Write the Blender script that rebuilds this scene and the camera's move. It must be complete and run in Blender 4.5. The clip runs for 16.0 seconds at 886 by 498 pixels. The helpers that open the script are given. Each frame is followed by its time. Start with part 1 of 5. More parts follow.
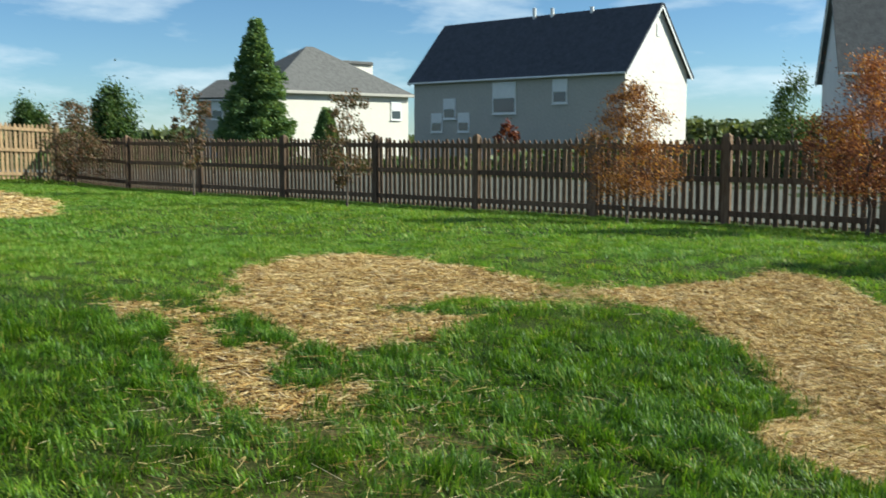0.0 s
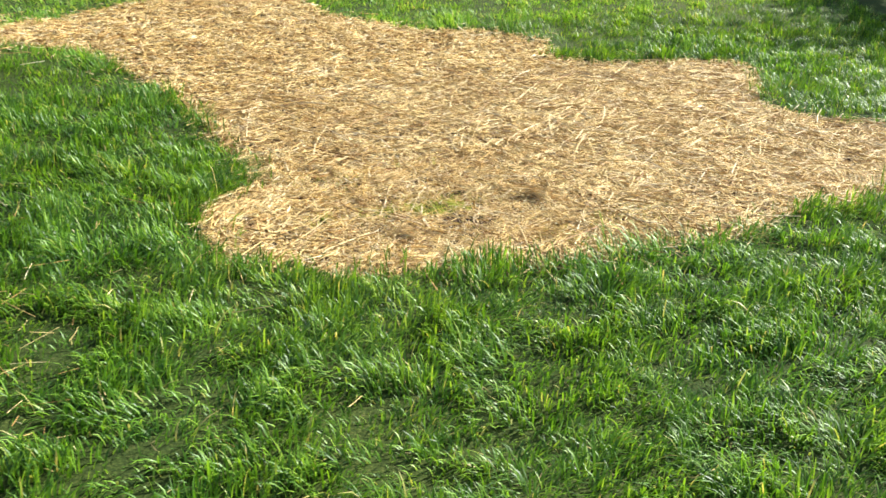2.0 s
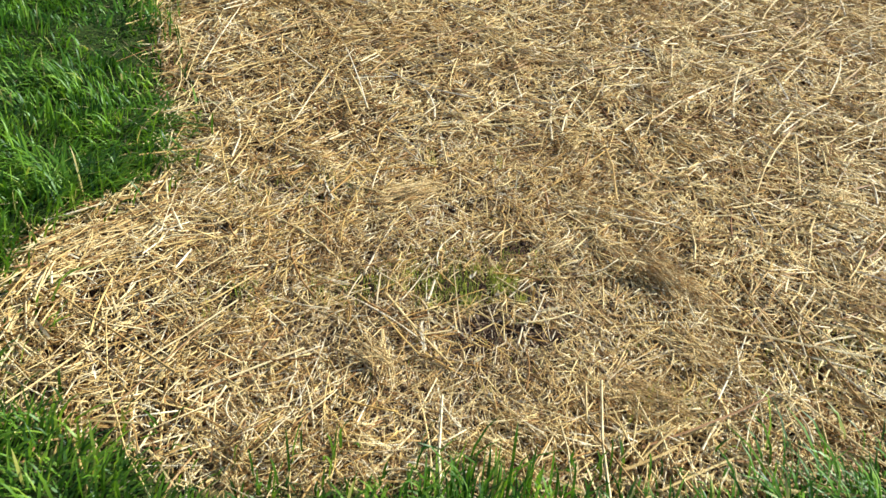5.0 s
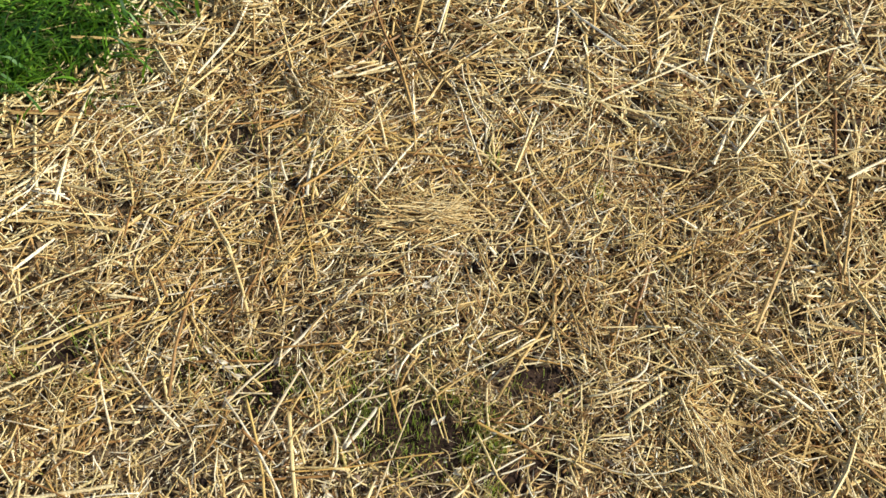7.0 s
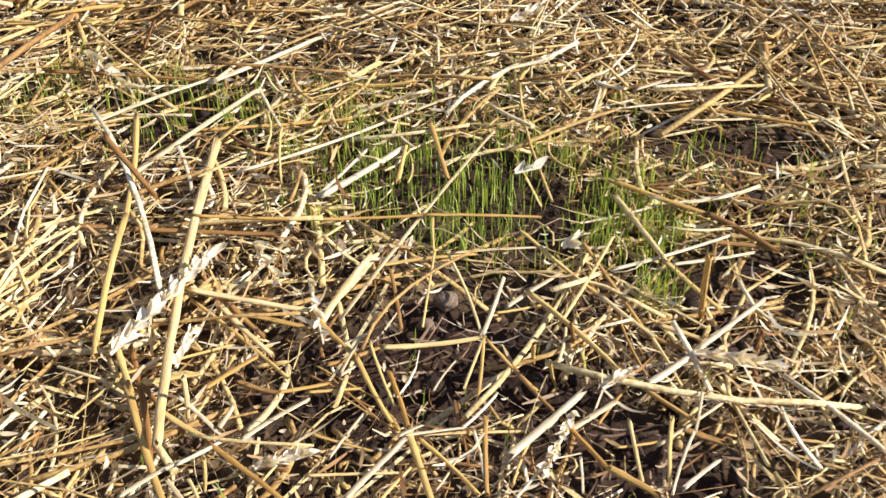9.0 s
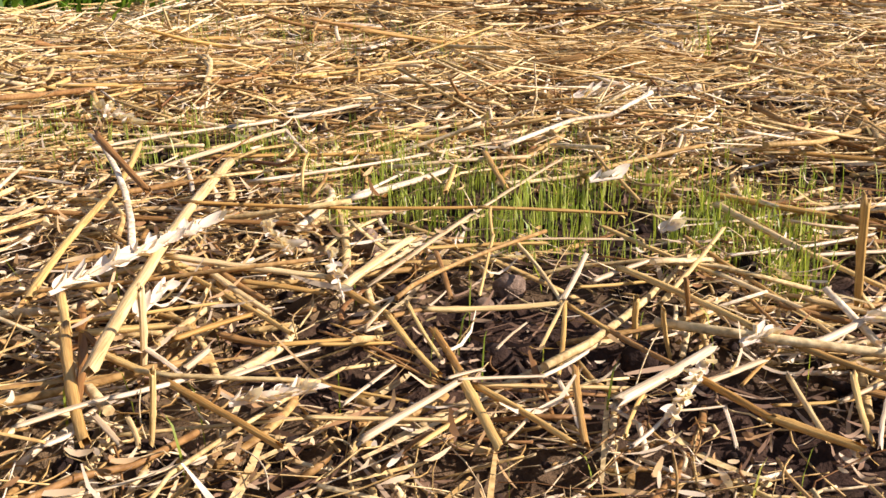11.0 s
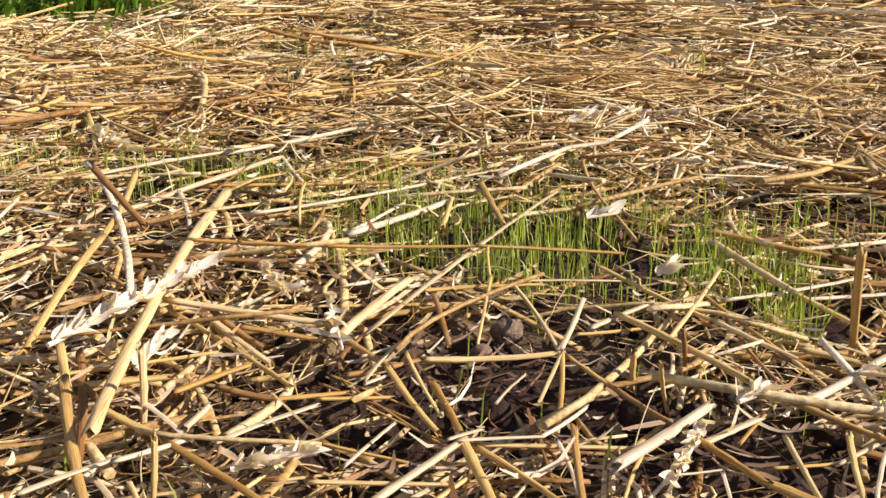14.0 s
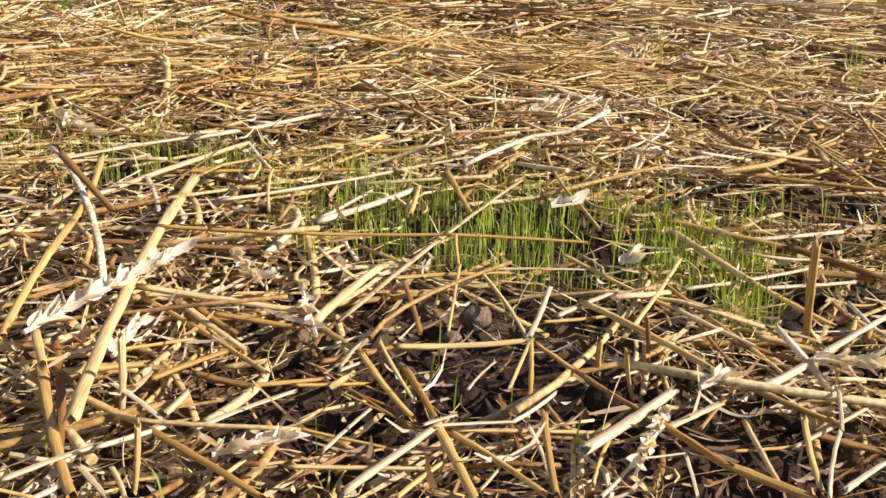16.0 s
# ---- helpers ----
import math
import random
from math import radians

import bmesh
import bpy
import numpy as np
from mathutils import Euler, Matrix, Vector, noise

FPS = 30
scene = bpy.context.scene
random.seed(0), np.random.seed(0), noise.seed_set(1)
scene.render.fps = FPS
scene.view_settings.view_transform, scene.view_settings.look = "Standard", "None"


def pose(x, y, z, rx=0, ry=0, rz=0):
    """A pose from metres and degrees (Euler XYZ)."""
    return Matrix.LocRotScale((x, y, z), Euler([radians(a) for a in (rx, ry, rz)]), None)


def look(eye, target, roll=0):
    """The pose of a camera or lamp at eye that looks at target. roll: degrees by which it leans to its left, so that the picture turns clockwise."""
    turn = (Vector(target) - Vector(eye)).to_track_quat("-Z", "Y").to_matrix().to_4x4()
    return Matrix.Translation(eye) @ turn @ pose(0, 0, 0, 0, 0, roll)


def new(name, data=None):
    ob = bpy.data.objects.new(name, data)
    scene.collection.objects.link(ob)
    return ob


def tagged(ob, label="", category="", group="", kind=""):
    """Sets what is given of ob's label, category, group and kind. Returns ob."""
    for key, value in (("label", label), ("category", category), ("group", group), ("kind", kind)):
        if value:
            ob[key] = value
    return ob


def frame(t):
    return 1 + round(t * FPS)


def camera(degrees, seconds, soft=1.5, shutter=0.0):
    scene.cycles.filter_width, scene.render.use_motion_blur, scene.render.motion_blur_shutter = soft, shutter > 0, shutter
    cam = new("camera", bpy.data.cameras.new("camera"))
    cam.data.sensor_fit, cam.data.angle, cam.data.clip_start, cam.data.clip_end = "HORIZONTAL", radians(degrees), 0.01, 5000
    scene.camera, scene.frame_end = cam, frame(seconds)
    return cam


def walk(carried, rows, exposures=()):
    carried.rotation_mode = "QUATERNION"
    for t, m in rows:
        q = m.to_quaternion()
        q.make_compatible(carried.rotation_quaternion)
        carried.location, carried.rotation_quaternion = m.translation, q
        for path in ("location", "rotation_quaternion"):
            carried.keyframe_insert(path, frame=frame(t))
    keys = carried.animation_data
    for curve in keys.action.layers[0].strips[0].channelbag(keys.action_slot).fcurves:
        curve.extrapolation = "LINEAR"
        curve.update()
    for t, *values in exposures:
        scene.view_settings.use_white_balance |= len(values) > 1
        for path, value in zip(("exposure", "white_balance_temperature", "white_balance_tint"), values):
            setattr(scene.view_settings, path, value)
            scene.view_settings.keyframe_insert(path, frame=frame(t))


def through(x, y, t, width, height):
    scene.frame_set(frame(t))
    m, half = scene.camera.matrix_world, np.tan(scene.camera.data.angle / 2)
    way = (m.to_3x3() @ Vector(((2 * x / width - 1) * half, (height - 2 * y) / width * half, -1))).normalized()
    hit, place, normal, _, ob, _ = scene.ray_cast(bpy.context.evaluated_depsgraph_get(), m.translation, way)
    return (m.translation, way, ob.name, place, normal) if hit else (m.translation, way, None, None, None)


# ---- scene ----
cam = camera(49.0, 16.0, shutter=0.15)
PATH = [
    (0, (-0.003, 0.065, 1.443), (-0.003, 2.052, 1.217), -0.0),
    (0.5, (0.1, 0.392, 1.464), (0.389, 2.329, 1.058), -0.2),
    (1, (0.296, 0.869, 1.407), (0.865, 2.722, 0.915), -0.7),
    (1.5, (0.319, 1.044, 1.404), (1.16, 2.737, 0.752), -0.4),
    (2, (0.512, 1.176, 1.443), (1.454, 2.736, 0.62), -0.0),
    (2.5, (0.728, 1.411, 1.411), (1.701, 2.918, 0.528), 1.4),
    (3, (0.915, 1.639, 1.382), (1.832, 3.156, 0.455), 2.0),
    (3.5, (1.103, 1.886, 1.352), (1.942, 3.417, 0.377), 2.6),
    (4, (1.32, 2.164, 1.338), (2.063, 3.707, 0.305), 2.4),
    (4.5, (1.516, 2.444, 1.306), (2.166, 3.98, 0.203), 2.3),
    (5, (1.707, 2.675, 1.304), (2.232, 4.189, 0.107), 3.1),
    (5.2, (1.773, 2.772, 1.293), (2.254, 4.283, 0.074), 3.5),
    (7.3, (2.328, 3.7, 1.179), (2.198, 4.718, -0.538), 1.8),
    (7.5, (2.347, 3.723, 1.097), (2.172, 4.714, -0.631), -0.2),
    (8, (2.37, 3.615, 0.751), (2.09, 4.875, -0.777), -2.0),
    (8.5, (2.363, 3.627, 0.516), (1.999, 5.02, -0.873), -3.4),
    (9, (2.327, 3.637, 0.384), (1.966, 5.204, -0.805), -0.3),
    (9.2, (2.319, 3.645, 0.342), (1.939, 5.28, -0.746), 0.1),
    (11.3, (2.307, 3.668, 0.196), (1.791, 5.509, -0.393), -1.2),
    (11.5, (2.305, 3.671, 0.196), (1.769, 5.5, -0.412), -1.3),
    (12, (2.306, 3.676, 0.199), (1.748, 5.509, -0.373), -1.1),
    (12.5, (2.307, 3.675, 0.204), (1.763, 5.515, -0.362), -0.9),
    (13, (2.308, 3.674, 0.209), (1.78, 5.511, -0.379), -0.8),
    (13.5, (2.308, 3.671, 0.213), (1.803, 5.51, -0.39), -0.5),
    (14, (2.306, 3.669, 0.216), (1.828, 5.511, -0.399), -0.2),
    (14.5, (2.305, 3.666, 0.219), (1.851, 5.51, -0.41), 0.2),
    (15, (2.303, 3.663, 0.221), (1.876, 5.508, -0.422), 0.5),
    (15.5, (2.302, 3.662, 0.221), (1.898, 5.51, -0.429), 0.9),
    (16, (2.301, 3.661, 0.221), (1.92, 5.514, -0.429), 1.1),
]
walk(cam, [(t, look(eye, target, roll)) for t, eye, target, roll in PATH],
     exposures=[(0, 0.76, 5860, -3), (0.5, 1.12, 6020, 1), (1, 1.48, 6060, 3), (2, 1.74, 6050, 4), (3, 1.68, 5850, 3), (3.5, 1.66, 5800, 4), (4, 1.40, 5650, 5), (5, 1.09, 5520, 4), (7.5, 0.77, 5560, 6.5), (8, 0.75, 5560, 11), (9, 1.0, 5600, 14), (11.5, 0.88, 6150, 28), (13, 0.78, 5990, 24.5), (16, 0.76, 5980, 20.5)])


# ---- light ----
SUN_EL, SUN_AZ = radians(31), radians(86)   # azimuth from +y towards +x
world = bpy.data.worlds.new("sky")
scene.world = world
world.use_nodes = True
wn, wl = world.node_tree.nodes, world.node_tree.links
sky = wn.new("ShaderNodeTexSky")
sky.sky_type, sky.sun_disc = "NISHITA", False
sky.sun_elevation, sky.sun_rotation = SUN_EL, SUN_AZ
sky.air_density, sky.dust_density, sky.ozone_density = 0.8, 0.15, 1.8
# thin high cloud
wco = wn.new("ShaderNodeTexCoord")
wmap = wn.new("ShaderNodeMapping")
wmap.inputs["Scale"].default_value = (1.6, 1.6, 6.5)
wmap.inputs["Rotation"].default_value = (0.0, radians(-22), radians(12))
wns = wn.new("ShaderNodeTexNoise")
wns.inputs["Scale"].default_value, wns.inputs["Detail"].default_value, wns.inputs["Roughness"].default_value = 2.6, 7.0, 0.58
wrp = wn.new("ShaderNodeValToRGB")
wrp.color_ramp.elements[0].position, wrp.color_ramp.elements[1].position = 0.47, 0.72
wmx = wn.new("ShaderNodeMixRGB")
wmx.inputs[2].default_value = (9.0, 9.2, 9.6, 1)
wl.new(wco.outputs["Generated"], wmap.inputs["Vector"])
wl.new(wmap.outputs[0], wns.inputs["Vector"])
wl.new(wns.outputs["Fac"], wrp.inputs[0])
wl.new(wrp.outputs[0], wmx.inputs[0])
wtn = wn.new("ShaderNodeMixRGB")
wtn.blend_type = "MULTIPLY"
wtn.inputs[0].default_value, wtn.inputs[2].default_value = 1.0, (0.85, 0.97, 1.09, 1)
wl.new(sky.outputs[0], wtn.inputs[1])
wl.new(wtn.outputs[0], wmx.inputs[1])
wl.new(wmx.outputs[0], wn["Background"].inputs[0])
wn["Background"].inputs[1].default_value = 0.062
sun = new("sun", bpy.data.lights.new("sun", "SUN"))
sun.data.energy, sun.data.angle, sun.data.color = 5.0, radians(0.5), (1.0, 0.92, 0.80)
sun.matrix_world = look((0, 0, 0), (-math.sin(SUN_AZ) * math.cos(SUN_EL), -math.cos(SUN_AZ) * math.cos(SUN_EL), -math.sin(SUN_EL)))

# ---- materials ----
def shader(name, rough=0.8, spec=0.3):
    m = bpy.data.materials.new(name)
    m.use_nodes = True
    b = m.node_tree.nodes["Principled BSDF"]
    b.inputs["Roughness"].default_value = rough
    b.inputs["Specular IOR Level"].default_value = spec
    return m, m.node_tree.nodes, m.node_tree.links, b


def ramp(nodes, stops):
    r = nodes.new("ShaderNodeValToRGB")
    el = r.color_ramp.elements
    while len(el) < len(stops):
        el.new(0.5)
    for e, (p, c) in zip(el, stops):
        e.position, e.color = p, (*c, 1)
    return r


def noise_tex(nodes, links, scale, detail=4.0, rough=0.55, coord="Object", stretch=(1, 1, 1)):
    co = nodes.new("ShaderNodeTexCoord")
    mp = nodes.new("ShaderNodeMapping")
    mp.inputs["Scale"].default_value = stretch
    n = nodes.new("ShaderNodeTexNoise")
    n.inputs["Scale"].default_value, n.inputs["Detail"].default_value, n.inputs["Roughness"].default_value = scale, detail, rough
    links.new(co.outputs[coord], mp.inputs["Vector"])
    links.new(mp.outputs[0], n.inputs["Vector"])
    return n


def mixed(nodes, links, kind, fac, a, b):
    mx = nodes.new("ShaderNodeMixRGB")
    mx.blend_type = kind
    for sock, v in zip(mx.inputs, (fac, a, b)):
        if isinstance(v, (int, float)):
            sock.default_value = v
        elif isinstance(v, tuple):
            sock.default_value = (*v, 1)
        else:
            links.new(v, sock)
    return mx.outputs[0]


def bumped(nodes, links, b, height, strength, distance):
    bp = nodes.new("ShaderNodeBump")
    bp.inputs["Strength"].default_value, bp.inputs["Distance"].default_value = strength, distance
    links.new(height, bp.inputs["Height"])
    links.new(bp.outputs[0], b.inputs["Normal"])


def worn(name, low, high, scale=6.0, rough=0.8, spec=0.3, bump=0.3, dist=0.01, stretch=(1, 1, 1), tone=0.25, piece=False):
    """A surface in two tones with fine grain, large stains and a little relief; piece: tone varies from object to object."""
    m, n, l, b = shader(name, rough, spec)
    fine, big = noise_tex(n, l, scale * 8, 5, 0.65, stretch=stretch), noise_tex(n, l, scale, 3, 0.5, stretch=stretch)
    r = ramp(n, [(0.3, low), (0.7, high)])
    l.new(fine.outputs["Fac"], r.inputs[0])
    stain = ramp(n, [(0.3, (1 - tone,) * 3), (0.65, (1, 1, 1))])
    l.new(big.outputs["Fac"], stain.inputs[0])
    c = mixed(n, l, "MULTIPLY", 1.0, r.outputs[0], stain.outputs[0])
    if piece:
        info = n.new("ShaderNodeObjectInfo")
        pr = ramp(n, [(0.0, (0.68, 0.68, 0.68)), (1.0, (1.2, 1.16, 1.1))])
        l.new(info.outputs["Random"], pr.inputs[0])
        c = mixed(n, l, "MULTIPLY", 1.0, c, pr.outputs[0])
    l.new(c, b.inputs["Base Color"])
    bumped(n, l, b, fine.outputs["Fac"], bump, dist)
    return m


def leafy(name, stops, through=0.35, rough=0.5, spec=0.35, patch=None, patch_scale=1.2, clump=None):
    """Leaves and blades: each piece takes its own tone, and light comes through them."""
    m, n, l, b = shader(name, rough, spec)
    geo = n.new("ShaderNodeNewGeometry")
    r = ramp(n, stops)
    l.new(geo.outputs["Random Per Island"], r.inputs[0])
    c = r.outputs[0]
    if patch:
        big = noise_tex(n, l, patch_scale, 3, 0.6)
        pr = ramp(n, [(0.35, (1, 1, 1)), (0.68, patch)])
        l.new(big.outputs["Fac"], pr.inputs[0])
        c = mixed(n, l, "MULTIPLY", 1.0, c, pr.outputs[0])
    if clump:
        tuft = noise_tex(n, l, 7.5, 3, 0.6)
        cr = ramp(n, [(0.36, clump), (0.6, (1.12, 1.08, 1.0))])
        l.new(tuft.outputs["Fac"], cr.inputs[0])
        c = mixed(n, l, "MULTIPLY", 1.0, c, cr.outputs[0])
    l.new(c, b.inputs["Base Color"])
    tr = n.new("ShaderNodeBsdfTranslucent")
    l.new(mixed(n, l, "MULTIPLY", 1.0, c, (1.15, 1.1, 0.6)), tr.inputs["Color"])
    mx = n.new("ShaderNodeMixShader")
    mx.inputs[0].default_value = through
    l.new(b.outputs[0], mx.inputs[1])
    l.new(tr.outputs[0], mx.inputs[2])
    l.new(mx.outputs[0], n["Material Output"].inputs["Surface"])
    return m


def straw_look(name, stops, rough=0.58, spec=0.2, island=True):
    """Dry stalks: tone by stalk, lengthwise fibres, a waxy gloss."""
    m, n, l, b = shader(name, rough, spec)
    r = ramp(n, stops)
    if island:
        l.new(n.new("ShaderNodeNewGeometry").outputs["Random Per Island"], r.inputs[0])
    else:
        l.new(n.new("ShaderNodeObjectInfo").outputs["Random"], r.inputs[0])
    mat_ = noise_tex(n, l, 4.5, 4, 0.65)
    mr = ramp(n, [(0.34, (0.80, 0.73, 0.63)), (0.5, (1.02, 1.02, 1.0)), (0.68, (1.20, 1.26, 1.38))])
    l.new(mat_.outputs["Fac"], mr.inputs[0])
    blot = noise_tex(n, l, 38, 4, 0.6) if island else noise_tex(n, l, 1.0, 4, 0.65, stretch=(22, 260, 260))
    br = ramp(n, [(0.28, (0.56, 0.44, 0.30)), (0.52, (1, 1, 1))])
    l.new(blot.outputs["Fac"], br.inputs[0])
    fib = noise_tex(n, l, 420, 3, 0.5) if island else noise_tex(n, l, 1.0, 3, 0.6, stretch=(45, 1700, 1700))
    fr = ramp(n, [(0.3, (0.60, 0.52, 0.42)), (0.7, (1.14, 1.13, 1.10))])
    l.new(fib.outputs["Fac"], fr.inputs[0])
    c = mixed(n, l, "MULTIPLY", 0.75, r.outputs[0], br.outputs[0])
    c = mixed(n, l, "MULTIPLY", 1.0, c, fr.outputs[0])
    if island:
        c = mixed(n, l, "MULTIPLY", 0.8, c, mr.outputs[0])
    l.new(c, b.inputs["Base Color"])
    bumped(n, l, b, fib.outputs["Fac"], 0.5, 0.0006)
    tr = n.new("ShaderNodeBsdfTranslucent")
    l.new(mixed(n, l, "MULTIPLY", 1.0, c, (1.1, 0.85, 0.5)), tr.inputs["Color"])
    mx = n.new("ShaderNodeMixShader")
    mx.inputs[0].default_value = 0.12
    l.new(b.outputs[0], mx.inputs[1])
    l.new(tr.outputs[0], mx.inputs[2])
    l.new(mx.outputs[0], n["Material Output"].inputs["Surface"])
    return m


STRAW_TONES = [(0.0, (0.27, 0.135, 0.048)), (0.12, (0.46, 0.285, 0.095)), (0.35, (0.65, 0.465, 0.17)), (0.65, (0.775, 0.62, 0.285)), (0.85, (0.85, 0.71, 0.40)), (1.0, (0.89, 0.80, 0.57))]
M_STRAW = straw_look("dry_straw", STRAW_TONES)
M_STALK = straw_look("stalk", [(0.0, (0.50, 0.30, 0.085)), (0.3, (0.68, 0.45, 0.13)), (0.7, (0.78, 0.57, 0.20)), (1.0, (0.84, 0.67, 0.33))], island=False)
M_YELLOW = straw_look("yellow_straw", [(0.0, (0.70, 0.49, 0.17)), (1.0, (0.82, 0.64, 0.30))], island=False)
M_PALE = straw_look("bleached_straw", [(0.0, (0.64, 0.49, 0.26)), (1.0, (0.84, 0.73, 0.50))], island=False)
M_GOLD = straw_look("golden_brown_straw", [(0.0, (0.46, 0.25, 0.055)), (1.0, (0.66, 0.42, 0.12))], island=False)
M_RUST = straw_look("brown_straw", [(0.0, (0.30, 0.15, 0.045)), (1.0, (0.46, 0.27, 0.085))], island=False)
M_WISP = straw_look("matted_straw", [(0.0, (0.54, 0.35, 0.12)), (0.5, (0.76, 0.56, 0.23)), (1.0, (0.87, 0.71, 0.37))])
M_CHAFF = leafy("chaff", [(0.0, (0.34, 0.17, 0.06)), (0.4, (0.64, 0.43, 0.19)), (1.0, (0.90, 0.79, 0.55))], 0.35, 0.6, 0.2)
M_SHRED = leafy("brown_shreds", [(0.0, (0.10, 0.055, 0.03)), (0.6, (0.28, 0.17, 0.09)), (1.0, (0.62, 0.47, 0.28))], 0.2, 0.7, 0.2)
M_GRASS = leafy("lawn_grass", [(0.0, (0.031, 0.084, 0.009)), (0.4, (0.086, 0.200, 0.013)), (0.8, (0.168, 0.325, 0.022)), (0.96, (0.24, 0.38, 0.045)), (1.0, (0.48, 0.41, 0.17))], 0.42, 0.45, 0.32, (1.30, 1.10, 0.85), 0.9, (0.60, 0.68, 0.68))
# far lawn: yellower grass, with sunlit brightness put into its colour
M_SUNLIT_FAR_GRASS = leafy("sunlit_tone_lawn_grass", [(0.0, (0.085, 0.185, 0.022)), (0.4, (0.140, 0.290, 0.035)), (0.8, (0.205, 0.375, 0.052)), (0.95, (0.34, 0.44, 0.10)), (1.0, (0.50, 0.45, 0.20))], 0.46, 0.5, 0.3, (1.25, 1.08, 0.85), 0.9, (0.92, 0.93, 0.92))
# thatch tones darkened to put the shade between blades into the colour
M_SHADED_THATCH = leafy("shaded_turf_thatch", [(0.0, (0.016, 0.030, 0.006)), (0.5, (0.034, 0.068, 0.010)), (0.88, (0.065, 0.10, 0.018)), (0.96, (0.17, 0.135, 0.06)), (1.0, (0.30, 0.24, 0.12))], 0.2, 0.75, 0.12)
M_SEEDLING = leafy("seedling_green", [(0.0, (0.19, 0.27, 0.025)), (0.6, (0.38, 0.45, 0.06)), (1.0, (0.60, 0.61, 0.15))], 0.42, 0.42, 0.4)
M_SOIL = worn("soil", (0.016, 0.010, 0.007), (0.058, 0.034, 0.021), 12, 0.95, 0.15, 0.8, 0.004)
M_STONE = worn("pebble", (0.13, 0.085, 0.05), (0.31, 0.215, 0.135), 60, 0.9, 0.2, 0.8, 0.0015)
M_FENCE = worn("fence_wood", (0.10, 0.062, 0.040), (0.26, 0.175, 0.115), 5, 0.85, 0.2, 0.4, 0.004, (1, 1, 0.12), 0.3, True)
# fence wood lightened to tan, the sun on it put into the colour
M_SUNLIT_WOOD = worn("sunlit_tan_fence_wood", (0.26, 0.17, 0.09), (0.46, 0.33, 0.19), 5, 0.8, 0.2, 0.4, 0.004, (1, 1, 0.12), 0.3, True)
M_BARK = worn("bark", (0.05, 0.038, 0.03), (0.17, 0.135, 0.11), 18, 0.9, 0.2, 0.6, 0.006, (1, 1, 0.25))
M_MULCH = worn("mulch", (0.06, 0.032, 0.020), (0.20, 0.115, 0.075), 30, 0.95, 0.1, 0.9, 0.01)
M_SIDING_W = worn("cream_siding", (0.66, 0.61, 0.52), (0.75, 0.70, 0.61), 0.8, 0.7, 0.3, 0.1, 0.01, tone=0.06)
# grey of walls turned from the sun: shade put into the colour
M_SIDING_SHADE_G = worn("shade_grey_siding", (0.40, 0.37, 0.32), (0.48, 0.445, 0.39), 0.8, 0.7, 0.3, 0.1, 0.01, tone=0.06)
M_SIDING_P = worn("pale_grey_siding", (0.54, 0.54, 0.54), (0.62, 0.62, 0.62), 0.8, 0.7, 0.3, 0.1, 0.01, tone=0.06)
M_ROOF_D = worn("dark_shingle", (0.048, 0.052, 0.064), (0.100, 0.105, 0.122), 3, 0.95, 0.15, 0.5, 0.02)
M_ROOF_G = worn("grey_shingle", (0.11, 0.105, 0.10), (0.19, 0.185, 0.175), 3, 0.95, 0.15, 0.5, 0.02)
M_TRIM = worn("white_trim", (0.72, 0.71, 0.68), (0.8, 0.79, 0.76), 3, 0.55, 0.4, 0.05, 0.005, tone=0.08)
M_GLASS, _n, _l, _b = shader("window_glass", 0.06, 0.6)
_b.inputs["Base Color"].default_value = (0.045, 0.055, 0.065, 1)
M_GRAVEL = worn("pale_gravel", (0.095, 0.10, 0.075), (0.18, 0.175, 0.145), 3, 0.95, 0.15, 0.4, 0.01)
M_GREEN = leafy("green_leaves", [(0.0, (0.025, 0.055, 0.014)), (0.6, (0.070, 0.125, 0.028)), (1.0, (0.15, 0.20, 0.05))], 0.35)
M_CONIFER = leafy("spruce_needles", [(0.0, (0.075, 0.135, 0.055)), (0.6, (0.155, 0.25, 0.09)), (1.0, (0.26, 0.34, 0.12))], 0.4)
M_RUSSET = leafy("autumn_leaves", [(0.0, (0.085, 0.034, 0.024)), (0.5, (0.21, 0.090, 0.048)), (0.85, (0.40, 0.16, 0.05)), (1.0, (0.62, 0.31, 0.07))], 0.35, patch=(1.4, 1.6, 1.0), patch_scale=1.8)
M_DUSKY = leafy("dusky_autumn_leaves", [(0.0, (0.09, 0.028, 0.026)), (0.5, (0.21, 0.075, 0.05)), (0.85, (0.42, 0.16, 0.06)), (1.0, (0.62, 0.30, 0.07))], 0.35, patch=(1.7, 1.9, 1.2), patch_scale=1.6)
M_OLIVE = leafy("grey_green_leaves", [(0.0, (0.035, 0.05, 0.022)), (0.6, (0.09, 0.115, 0.05)), (1.0, (0.19, 0.20, 0.09))], 0.3)
# far leaves lightened and greyed, the haze put into their colour
M_HAZED_LEAF = leafy("hazed_distant_leaves", [(0.0, (0.06, 0.085, 0.035)), (0.6, (0.13, 0.17, 0.065)), (1.0, (0.22, 0.24, 0.10))], 0.35)
M_PURPLE = leafy("dark_red_leaves", [(0.0, (0.055, 0.018, 0.018)), (0.6, (0.16, 0.05, 0.035)), (1.0, (0.34, 0.12, 0.05))], 0.35)
M_SPARSE = leafy("thin_mixed_leaves", [(0.0, (0.05, 0.07, 0.025)), (0.5, (0.14, 0.10, 0.05)), (1.0, (0.28, 0.14, 0.08))], 0.35)

